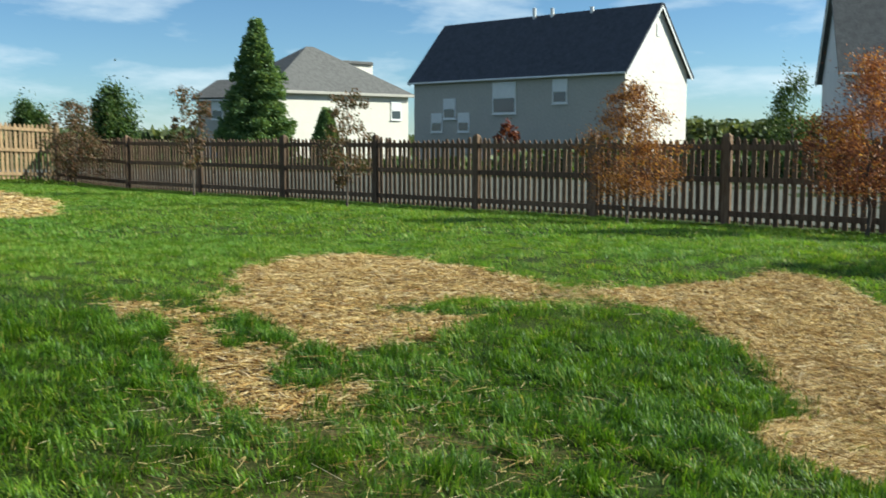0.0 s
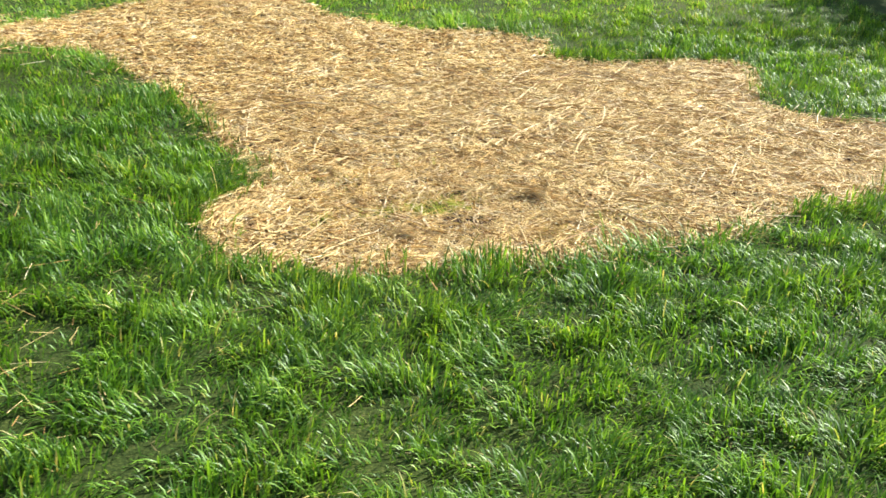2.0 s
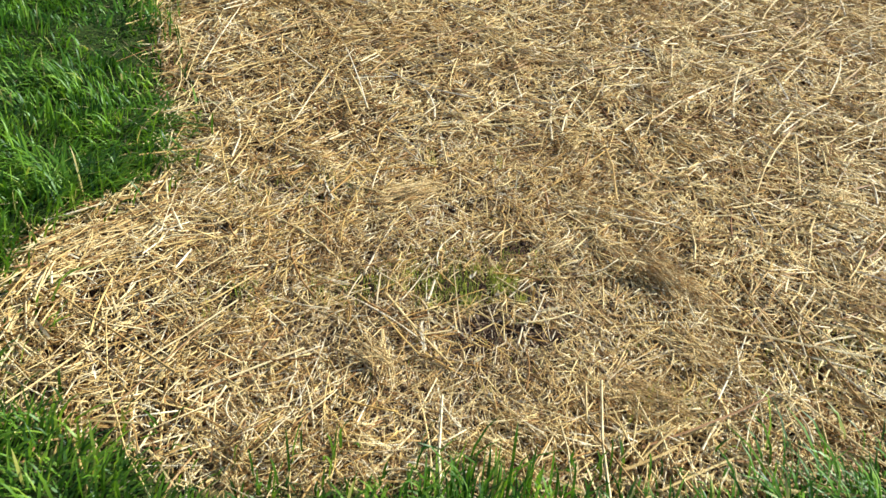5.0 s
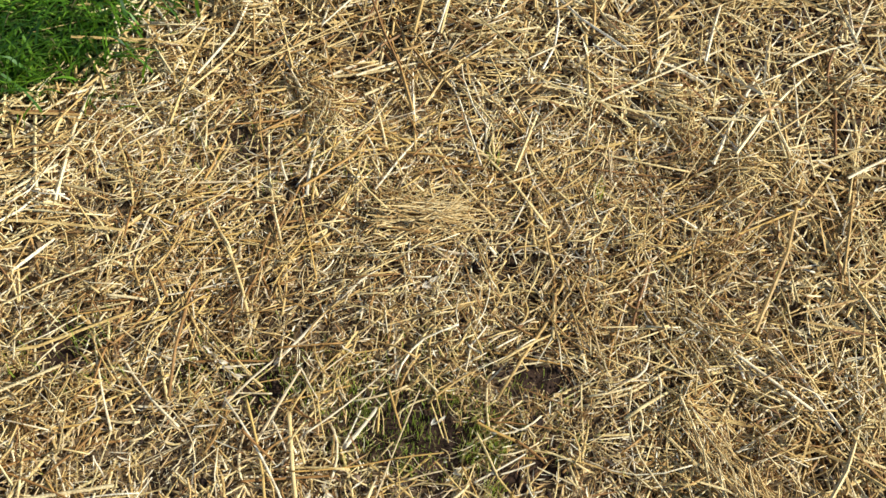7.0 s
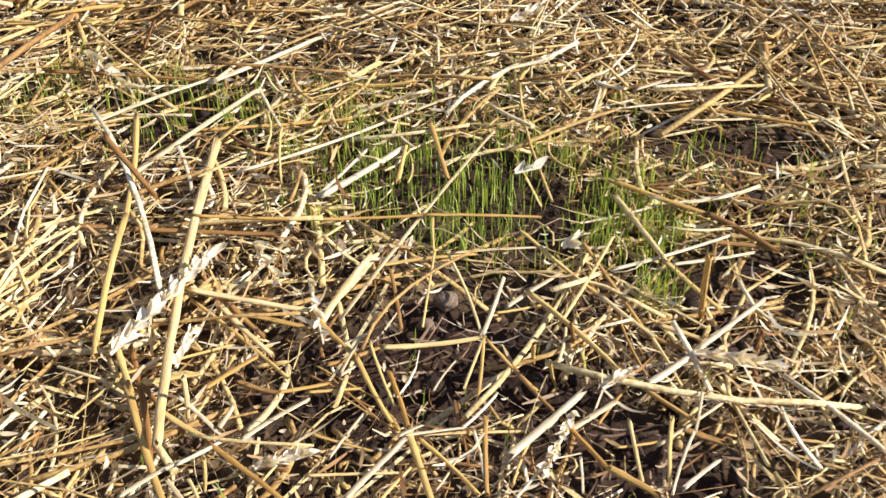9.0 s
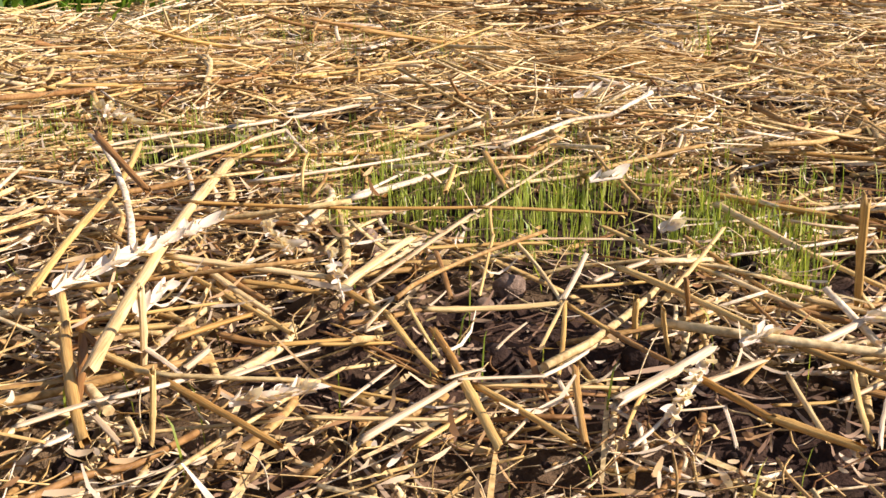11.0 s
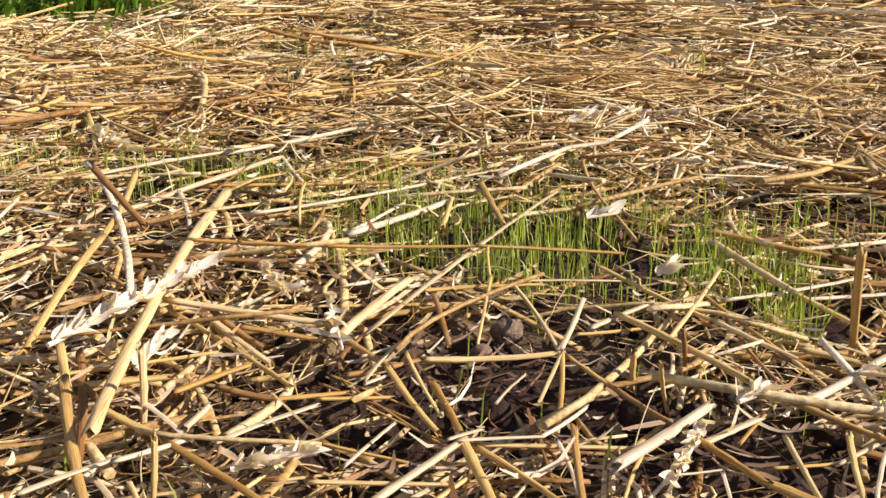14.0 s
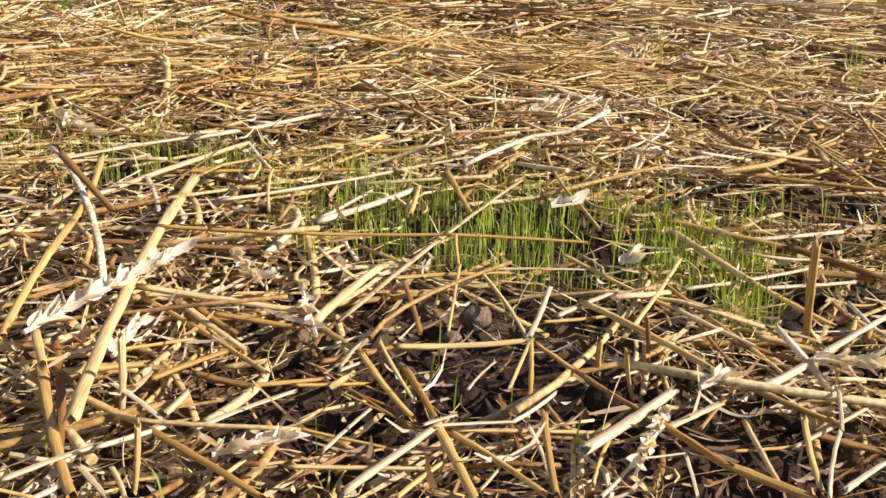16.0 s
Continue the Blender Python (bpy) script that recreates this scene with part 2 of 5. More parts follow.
# ---- building helpers ----
def mesh_from(name, verts, loops, sizes, mat, smooth=False):
    """A mesh from arrays: vertex places, the faces' vertex numbers in a row, and each face's corner count."""
    me = bpy.data.meshes.new(name)
    sizes = np.asarray(sizes, dtype=np.int32)
    me.vertices.add(len(verts))
    me.vertices.foreach_set("co", np.asarray(verts, dtype=np.float32).ravel())
    me.loops.add(len(loops))
    me.loops.foreach_set("vertex_index", np.asarray(loops, dtype=np.int32))
    me.polygons.add(len(sizes))
    me.polygons.foreach_set("loop_start", np.concatenate([[0], np.cumsum(sizes)[:-1]]).astype(np.int32))
    if smooth is not False:
        me.polygons.foreach_set("use_smooth", np.ones(len(sizes), dtype=bool) if smooth is True else smooth)
    me.update(calc_edges=True)
    me.materials.append(mat)
    return me


def part(name, bm, mat, parent=None, label="", m=None, smooth=False):
    me = bpy.data.meshes.new(name)
    bm.to_mesh(me)
    bm.free()
    if smooth:
        me.polygons.foreach_set("use_smooth", np.ones(len(me.polygons), dtype=bool))
    me.materials.append(mat)
    ob = new(name, me)
    ob.parent = parent
    if m is not None:
        ob.matrix_basis = m
    return tagged(ob, label)


def empty(name, m, label="", category="", group="", kind=""):
    ob = new(name)
    ob.matrix_basis = m
    return tagged(ob, label, category, group, kind)


def block(sx, sy, sz, at=(0, 0, 0), bevel=0.0):
    bm = bmesh.new()
    bmesh.ops.create_cube(bm, size=1)
    for v in bm.verts:
        v.co = Vector((v.co.x * sx + at[0], v.co.y * sy + at[1], v.co.z * sz + at[2]))
    if bevel:
        bmesh.ops.bevel(bm, geom=bm.edges[:], offset=bevel, segments=1, affect="EDGES")
    return bm


def prism(profile, depth, axis="y"):
    """A flat outline drawn out by depth. profile: (u, v) pairs; axis y: u is x, v is z."""
    bm = bmesh.new()
    a = [bm.verts.new((u, 0, v) if axis == "y" else (0, u, v)) for u, v in profile]
    b = [bm.verts.new((u, depth, v) if axis == "y" else (depth, u, v)) for u, v in profile]
    bm.faces.new(a)
    bm.faces.new(b[::-1])
    for i in range(len(a)):
        j = (i + 1) % len(a)
        bm.faces.new((a[j], a[i], b[i], b[j]))
    bmesh.ops.recalc_face_normals(bm, faces=bm.faces[:])
    return bm


# ---- the lie of the land ----
def ground_z(x, y):
    x, y = np.asarray(x, dtype=float), np.asarray(y, dtype=float)
    s = np.clip((y - 5.2) / 4.3, 0, 1)
    s = s * s * (3 - 2 * s)
    near = -0.0504 * np.clip(x, -14, 14) + 0.056 * np.maximum(y, -12) - 0.03
    left = np.clip((-x - 9.5) / 3, 0, 1) * np.clip((26 - y) / 4, 0, 1)
    behind = np.clip((y + 0.85 * x - 19.0) / 40, 0, 1)
    foot = np.clip((y + 0.85 * x - 12.6) / 3.4, 0, 1) * np.clip((8.4 - x) / 3, 0, 1) * np.clip((x + 11) / 4, 0, 1)
    return near * (1 - s) + s * (0.42 + 0.2 * left) - 0.13 * foot * foot * (3 - 2 * foot) - 0.7 * behind * behind * (3 - 2 * behind) - 0.013 * np.exp(-((x - 1.62) / 0.24) ** 2 - ((y - 4.8) / 0.3) ** 2)


def gz(x, y):
    return float(ground_z(x, y))


def wave(x, y, f, seed):
    """A smooth, cheap noise between about -1 and 1."""
    g = np.random.RandomState(seed)
    out = 0
    for k in range(6):
        a, p = g.uniform(0, 2 * np.pi), g.uniform(0, 2 * np.pi)
        w = f * g.uniform(0.6, 1.7)
        out = out + np.sin(w * (x * np.cos(a) + y * np.sin(a)) + p)
    return out / 3.2


# straw-covered patches of the lawn, as outlines in plan
PATCHES = [
    [(1.06, 6.93), (1.3, 7.12), (1.55, 7.17), (1.95, 7.38), (2.28, 7.53), (2.62, 7.82), (2.85, 7.75), (3.04, 7.47), (3.1, 7.0), (3.08, 6.85), (3.33, 6.62), (3.5, 6.43),
     (3.95, 6.29), (4.15, 6.05), (4.07, 5.73), (4.2, 5.62), (4.42, 5.56), (4.85, 5.5), (5.13, 5.42), (5.18, 5.24), (5.0, 4.97), (4.7, 4.72), (4.65, 4.58), (4.72, 4.43), (4.85, 4.22), (5.2, 4.02),
     (5.0, 3.7), (4.4, 3.53), (3.85, 3.49), (3.55, 3.5), (3.27, 3.46), (2.88, 3.47), (2.65, 3.49), (2.4, 3.54), (2.15, 3.59), (1.95, 3.65), (1.75, 3.695), (1.66, 3.71), (1.6, 3.78), (1.5, 3.85), (1.41, 3.93),
     (1.38, 4.05), (1.41, 4.15), (1.42, 4.3), (1.41, 4.37), (1.47, 4.43), (1.55, 4.482), (1.64, 4.512), (1.70, 4.54), (1.745, 4.61), (1.745, 4.78), (1.74, 4.95), (1.745, 5.15), (1.755, 5.4), (1.75, 5.6), (1.71, 5.9),
     (1.66, 6.15), (1.58, 6.38), (1.45, 6.55), (1.28, 6.66), (1.1, 6.77)],
    [(-1.42, 6.15), (-1.55, 6.9), (-1.52, 7.42), (-1.4, 7.85), (-1.12, 8.3), (-0.7, 8.55), (-0.42, 8.52), (0.03, 8.0), (0.42, 7.5), (0.74, 7.2), (0.76, 7.0),
     (0.66, 6.66), (0.3, 6.6), (-0.2, 6.47), (-0.42, 6.2), (-0.1, 6.15), (0.25, 6.14), (-0.08, 5.62), (-0.28, 5.34), (-0.5, 5.24), (-0.76, 5.33), (-0.98, 5.72), (-1.2, 5.96)],
    [(-1.52, 5.65), (-1.26, 5.43), (-0.96, 5.22), (-0.74, 4.95), (-0.78, 4.72), (-0.56, 4.66), (-0.4, 4.56), (-0.52, 4.2), (-0.72, 4.09), (-0.88, 4.25), (-1.02, 4.47), (-1.22, 4.75), (-1.48, 5.2)],
    [(-2.1, 6.15), (-1.7, 5.95), (-1.35, 5.93), (-1.5, 5.72), (-2.0, 5.75)],
    [(-11.0, 20.5), (-8.6, 19.0), (-6.2, 15.8), (-5.15, 12.9), (-5.7, 12.5), (-9.0, 14.0)],
]


def inside(x, y, outline):
    """Distance to an outline, positive inside."""
    x, y = np.asarray(x, dtype=float), np.asarray(y, dtype=float)
    best, within = np.full(x.shape, 1e9), np.zeros(x.shape, dtype=bool)
    n = len(outline)
    for i in range(n):
        (x0, y0), (x1, y1) = outline[i], outline[(i + 1) % n]
        dx, dy = x1 - x0, y1 - y0
        t = np.clip(((x - x0) * dx + (y - y0) * dy) / (dx * dx + dy * dy), 0, 1)
        best = np.minimum(best, (x - x0 - t * dx) ** 2 + (y - y0 - t * dy) ** 2)
        if dy:
            within ^= ((y0 > y) != (y1 > y)) & (x < dx * (y - y0) / dy + x0)
    return np.where(within, 1, -1) * np.sqrt(best)


def straw_depth(x, y):
    """How far inside a straw patch a place lies, in metres, with a ragged rim."""
    d = np.max([inside(x, y, p) for p in PATCHES], axis=0)
    rag = 0.035 * wave(x, y, 9, 3) + 0.02 * wave(x, y, 31, 4)
    far = np.clip((np.asarray(y) - 5) / 4, 0.6, 1.8) + 1.9 * np.clip(0.6 - np.asarray(x), 0, 1)
    return d + rag * far


def thin_spots(x, y):
    """Where the straw lies thin, so that soil and seedlings show."""
    spots = ((2.245, 4.092, 0.105, 0.065, 0.85), (2.242, 3.966, 0.068, 0.036, 0.96), (2.214, 3.926, 0.056, 0.022, 0.9), (2.292, 3.957, 0.054, 0.030, 0.96), (2.338, 3.943, 0.046, 0.020, 0.92), (2.165, 3.876, 0.03, 0.014, 0.6),
             (2.178, 3.969, 0.03, 0.016, 0.6), (2.364, 4.052, 0.042, 0.024, 0.88), (2.384, 4.19, 0.06, 0.028, 0.72), (2.404, 4.076, 0.035, 0.022, 0.88), (2.25, 3.994, 0.05, 0.022, 0.9), (2.04, 4.13, 0.07, 0.04, 0.6),
             (2.182, 4.317, 0.055, 0.024, 0.55), (2.042, 4.405, 0.06, 0.022, 0.42), (1.972, 4.37, 0.05, 0.02, 0.4), (2.33, 4.35, 0.05, 0.03, 0.4), (2.358, 3.928, 0.065, 0.022, 0.92), (1.79, 4.14, 0.06, 0.05, 0.6), (1.94, 4.48, 0.07, 0.04, 0.45))
    open_ = np.max([w * np.clip(1.25 - np.hypot((x - cx) / rx, (y - cy) / ry), 0, 1) for cx, cy, rx, ry, w in spots], axis=0)
    return 1 - np.clip(1.3 * open_ + 0.22 * np.clip(wave(x, y, 26, 41), 0, 1), 0, 0.965)


# ---- the ground: one sheet, finest where the camera comes down ----
def steps(parts):
    out = []
    for a, b, s in parts:
        out += list(np.arange(a, b - s * 0.5, s))
    return np.array(out + [parts[-1][1]])


gx = np.concatenate([[-3000, -900, -250, -90, -45], steps([(-22, -6, 0.5), (-6, -2, 0.1), (-2, 1.75, 0.05), (1.75, 2.75, 0.009), (2.75, 6, 0.05), (6, 14, 0.25), (14, 24, 1)]), [50, 90, 250, 900, 3000]])
gy = np.concatenate([[-3000, -900, -250, -90, -30], steps([(-12, 1, 0.5), (1, 3.7, 0.06), (3.7, 4.6, 0.009), (4.6, 9, 0.05), (9, 14, 0.12), (14, 30, 0.4)]), [36, 45, 60, 90, 140, 250, 900, 3000]])
GX, GY = np.meshgrid(gx, gy)
GZ = ground_z(GX, GY)
near = (np.abs(GX) < 20) & (GY > -5) & (GY < 28)
cover = np.full(GX.shape, -1.0)
cover[near] = straw_depth(GX[near], GY[near])
bare = np.clip(cover / 0.06 + 0.5, 0, 1)
GZ = GZ - 0.013 * bare
GZ = np.where(near, GZ + 0.006 * wave(GX, GY, 2.2, 11), GZ)
fine = (GX > 1.7) & (GX < 2.8) & (GY > 3.6) & (GY < 4.65)
lumps = 0.0035 * wave(GX, GY, 90, 5) + 0.0028 * wave(GX, GY, 190, 6) + 0.002 * wave(GX, GY, 330, 7)
GZ = np.where(fine, GZ + lumps * np.clip(cover / 0.1, 0, 1), GZ)
nx, ny = len(gx), len(gy)
ii, jj = np.meshgrid(np.arange(nx - 1), np.arange(ny - 1))
q = (jj * nx + ii).ravel()
me = mesh_from("ground", np.c_[GX.ravel(), GY.ravel(), GZ.ravel()], np.c_[q, q + 1, q + nx + 1, q + nx].ravel(), np.full(len(q), 4), M_SOIL, True)
att = me.attributes.new("bare", "FLOAT", "POINT")
att.data.foreach_set("value", bare.ravel().astype(np.float32))
litter = np.zeros(GX.shape)
litter[near] = 0.55 * np.clip(0.25 + 0.5 * wave(GX[near], GY[near], 21, 8) + 0.4 * wave(GX[near], GY[near], 55, 9), 0, 1)
litter[fine] = (0.35 + litter[fine]) * np.clip(1.3 * thin_spots(GX[fine], GY[fine]) - 0.3, 0, 1)
att = me.attributes.new("litter", "FLOAT", "POINT")
att.data.foreach_set("value", litter.ravel().astype(np.float32))
dry = np.clip(0.75 - np.hypot((GX + 0.35) / 1.3, (GY - 3.9) / 1.1) + 0.35 * wave(GX, GY, 7, 14), 0, 1) + np.clip(1 - np.hypot((GX - 0.9) / 0.5, (GY - 6.85) / 0.4), 0, 1) + 0.8 * np.clip(1 - np.hypot((GX - 3.15) / 0.5, (GY - 10.0) / 0.6), 0, 1)
att = me.attributes.new("dry", "FLOAT", "POINT")
att.data.foreach_set("value", np.clip(dry, 0, 1).ravel().astype(np.float32))
# turf between the blades: thatch with green and dry spots, darkened as gap shade
m, n, l, b = shader("turf_and_soil", 0.95, 0.12)
at_ = n.new("ShaderNodeAttribute")
at_.attribute_name = "bare"
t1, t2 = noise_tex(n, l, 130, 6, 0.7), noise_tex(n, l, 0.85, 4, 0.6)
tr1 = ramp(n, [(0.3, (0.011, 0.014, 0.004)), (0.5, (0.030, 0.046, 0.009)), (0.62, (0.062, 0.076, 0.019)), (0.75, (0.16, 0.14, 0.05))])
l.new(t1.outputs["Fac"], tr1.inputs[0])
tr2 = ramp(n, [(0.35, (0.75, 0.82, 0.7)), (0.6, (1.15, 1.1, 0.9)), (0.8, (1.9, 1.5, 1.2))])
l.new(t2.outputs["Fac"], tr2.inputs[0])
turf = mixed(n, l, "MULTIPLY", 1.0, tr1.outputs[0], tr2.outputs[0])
at3 = n.new("ShaderNodeAttribute")
at3.attribute_name = "dry"
thatch = ramp(n, [(0.3, (0.055, 0.042, 0.018)), (0.5, (0.15, 0.11, 0.045)), (0.72, (0.36, 0.27, 0.12))])
l.new(t1.outputs["Fac"], thatch.inputs[0])
turf = mixed(n, l, "MIX", at3.outputs["Fac"], turf, thatch.outputs[0])
s1, s2 = noise_tex(n, l, 60, 6, 0.7), noise_tex(n, l, 9, 3, 0.5)
sr = ramp(n, [(0.3, (0.016, 0.009, 0.006)), (0.55, (0.048, 0.027, 0.016)), (0.8, (0.12, 0.070, 0.040))])
l.new(s1.outputs["Fac"], sr.inputs[0])
at2 = n.new("ShaderNodeAttribute")
at2.attribute_name = "litter"
dust = ramp(n, [(0.35, (0.085, 0.052, 0.024)), (0.7, (0.38, 0.26, 0.12))])
l.new(s1.outputs["Fac"], dust.inputs[0])
soil = mixed(n, l, "MIX", at2.outputs["Fac"], sr.outputs[0], dust.outputs[0])
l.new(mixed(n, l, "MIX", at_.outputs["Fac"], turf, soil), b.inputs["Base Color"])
bumped(n, l, b, s1.outputs["Fac"], 0.7, 0.006)
me.materials[0] = m
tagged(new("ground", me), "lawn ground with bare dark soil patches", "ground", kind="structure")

# ---- fences ----
FENCE_L, FENCE_R, FENCE_N = Vector((-9.7, 24.58)), Vector((7.9, 9.62)), Vector((11.2, 4.1))


def picket_mesh(width, height, thick, mat):
    w = width / 2
    bm = prism([(-w, 0), (w, 0), (w, height - 0.05), (w * 0.35, height), (-w * 0.35, height), (-w, height - 0.05)], thick)
    me = bpy.data.meshes.new("picket")
    bm.to_mesh(me)
    bm.free()
    me.materials.append(mat)
    return me


def picket_fence(a, b, posts, pitch, tall, mat, label, name="picket_fence"):
    """Posts with three rails on the lawn side and pointed pickets on the far side, lower between the posts than at them; posts: places along the run."""
    run = b - a
    heading = math.degrees(math.atan2(run.y, run.x))
    fence = empty(name, pose(a.x, a.y, 0, 0, 0, heading), label, "fence")
    rng = random.Random(round(a.x * 10))
    here = lambda s: gz(*(a + run * (s / run.length)))
    bm = block(0.098, 0.098, tall + 0.3, (0, 0, (tall + 0.3) / 2 - 0.3))
    top = bmesh.ops.extrude_discrete_faces(bm, faces=[max(bm.faces, key=lambda f: f.calc_center_median().z)])["faces"][0]
    bmesh.ops.translate(bm, verts=top.verts[:], vec=(0, 0, 0.035))
    bmesh.ops.scale(bm, verts=top.verts[:], vec=(0.3, 0.3, 1), space=Matrix.Translation((0, 0, -tall)))
    post = bpy.data.meshes.new("post")
    bm.to_mesh(post)
    bm.free()
    post.materials.append(mat)
    picket = [picket_mesh(pitch * 0.6, tall * 0.99 - 0.014 * i, 0.018, mat) for i in range(6)]
    for s_ in posts:
        ob = new("post", post)
        ob.parent = fence
        ob.matrix_basis = pose(s_, 0, here(s_), rng.uniform(-0.6, 0.6), rng.uniform(-0.6, 0.6), 0)
    for s0, s1 in zip(posts, posts[1:]):
        z0, z1 = here(s0), here(s1)
        for h in (0.15, 0.51 * tall, 0.87 * tall):
            bm = block(s1 - s0 - 0.1, 0.036, 0.078)
            tilt = -math.degrees(math.atan2(z1 - z0, s1 - s0))
            part("rail", bm, mat, fence, "", pose((s0 + s1) / 2, 0, (z0 + z1) / 2 + h, rng.uniform(-1, 1), tilt, 0))
    k = int(run.length / pitch)
    for j in range(1, k):
        s_ = j * run.length / k
        bay = [(s_ - p) / (q_ - p) for p, q_ in zip(posts, posts[1:]) if p <= s_ <= q_]
        t = bay[0] if bay else 0
        ob = new("picket", picket[min(5, round(4 * t * (1 - t) * 4.4 + rng.uniform(0, 0.9)))])
        ob.parent = fence
        ob.matrix_basis = pose(s_, 0.022, here(s_) + rng.uniform(0.005, 0.03), rng.uniform(-0.5, 0.5), rng.uniform(-0.9, 0.9), 0)
    return fence


def evenly(run, bay):
    k = max(1, round(run / bay))
    return [run * i / k for i in range(k + 1)]


picket_fence(FENCE_L, FENCE_R, [0, 0.6, 3.2, 6.0, 8.7, 11.17, 13.44, 15.67, 17.72, 19.77, 21.5, 23.09], 0.109, 1.19, M_FENCE, "weathered dark brown wooden picket fence along lawn")
picket_fence(FENCE_R, FENCE_N, evenly((FENCE_N - FENCE_R).length, 2.1), 0.109, 1.19, M_FENCE, "shaded dark wooden picket fence beside the lawn")
picket_fence(Vector((-16.5, 13.0)), FENCE_L, evenly((FENCE_L - Vector((-16.5, 13.0))).length, 2.2), 0.125, 1.42, M_SUNLIT_WOOD, "tan wooden picket fence at far corner, wood lightened as sunlit")


# ---- houses across the way ----
def window(house, x, z, w, h, y=-0.02, ry=0.0):
    win = part("window", block(w + 0.22, 0.10, h + 0.22), M_TRIM, house, "white framed sash window", pose(x, y, z, 0, 0, ry))
    part("pane", block(w, 0.04, h / 2 - 0.04), M_GLASS, win, "", pose(0, -0.045, -h / 4))
    part("pane", block(w, 0.04, h / 2 - 0.04), M_TRIM, win, "upper pane with drawn white blind", pose(0, -0.045, h / 4))
    part("sill", block(w + 0.34, 0.16, 0.06), M_TRIM, win, "", pose(0, -0.06, -h / 2 - 0.13))
    return win


def gable_house(m, wide, deep, eave, rise, wall, roof, label, windows, gable_wall=None):
    """Front along x at y = 0, the ridge parallel to it; base at z = 0."""
    house = empty("house", m, label, "house")
    body = prism([(0, -3), (deep, -3), (deep, eave), (deep / 2, eave + rise), (0, eave)], wide, "x")
    part("wall", body, wall, house)
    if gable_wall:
        part("gable_wall", prism([(0.02, -3), (deep - 0.02, -3), (deep - 0.02, eave), (deep / 2, eave + rise - 0.03), (0.02, eave)], 0.03, "x"), gable_wall, house, "cream gable siding, lighter than the front as sunlit", pose(wide, 0, 0))
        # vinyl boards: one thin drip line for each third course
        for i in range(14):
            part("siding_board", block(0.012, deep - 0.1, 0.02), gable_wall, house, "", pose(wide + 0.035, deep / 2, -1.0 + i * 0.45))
    slope = math.hypot(deep / 2, rise)
    ang = math.degrees(math.atan2(rise, deep / 2))
    for side, y0 in ((1, 0), (-1, deep)):
        bm = block(wide + 0.7, slope + 0.45, 0.14, (wide / 2, (slope - 0.45) / 2, 0.075))
        part("roof", bm, roof, house, "", pose(0, y0, eave, ang, 0, 0) if side > 0 else pose(wide, y0, eave, ang, 0, 180))
    part("gutter", block(wide + 0.6, 0.12, 0.13, bevel=0.03), M_TRIM, house, "", pose(wide / 2, -0.42, eave - 0.30))
    for x0 in (-0.3, wide + 0.3):
        for side in (1, -1):
            bm = block(0.05, slope + 0.45, 0.24, (0, (slope - 0.45) / 2, -0.04))
            part("verge_board", bm, M_TRIM, house, "", pose(x0, 0 if side > 0 else deep, eave, ang, 0, 0 if side > 0 else 180))
    for x, z, w, h in windows:
        window(house, x, z, w, h)
    return house


H2 = pose(-2.2, 75.0, 0.3, 0, 0, math.degrees(math.atan2(-12.75, 13.65)))
# grey front, cream gable: shade and sunlight of one house put into two sidings
house = gable_house(H2, 18.7, 7.8, 5.55, 4.3, M_SIDING_SHADE_G, M_ROOF_D, "two-storey house with shade-grey front and dark shingle roof beyond fence", [(8.9, 3.95, 1.9, 2.0), (13.7, 4.25, 1.0, 1.4), (3.7, 3.3, 1.0, 1.3), (5.1, 2.3, 0.9, 1.2), (2.4, 2.3, 0.9, 1.2)], M_SIDING_W)
for x, h in ((8.6, 1.3), (10.2, 1.0), (13.6, 0.6)):
    bm = bmesh.new()
    bmesh.ops.create_cone(bm, cap_ends=True, segments=10, radius1=0.14, radius2=0.14, depth=h)
    part("vent_pipe", bm, M_TRIM, house, "white roof vent pipe", pose(x, 3.7, 9.85))
part("gable_vent", block(0.06, 0.5, 0.8), M_TRIM, house, "", pose(18.75, 3.9, 8.2))


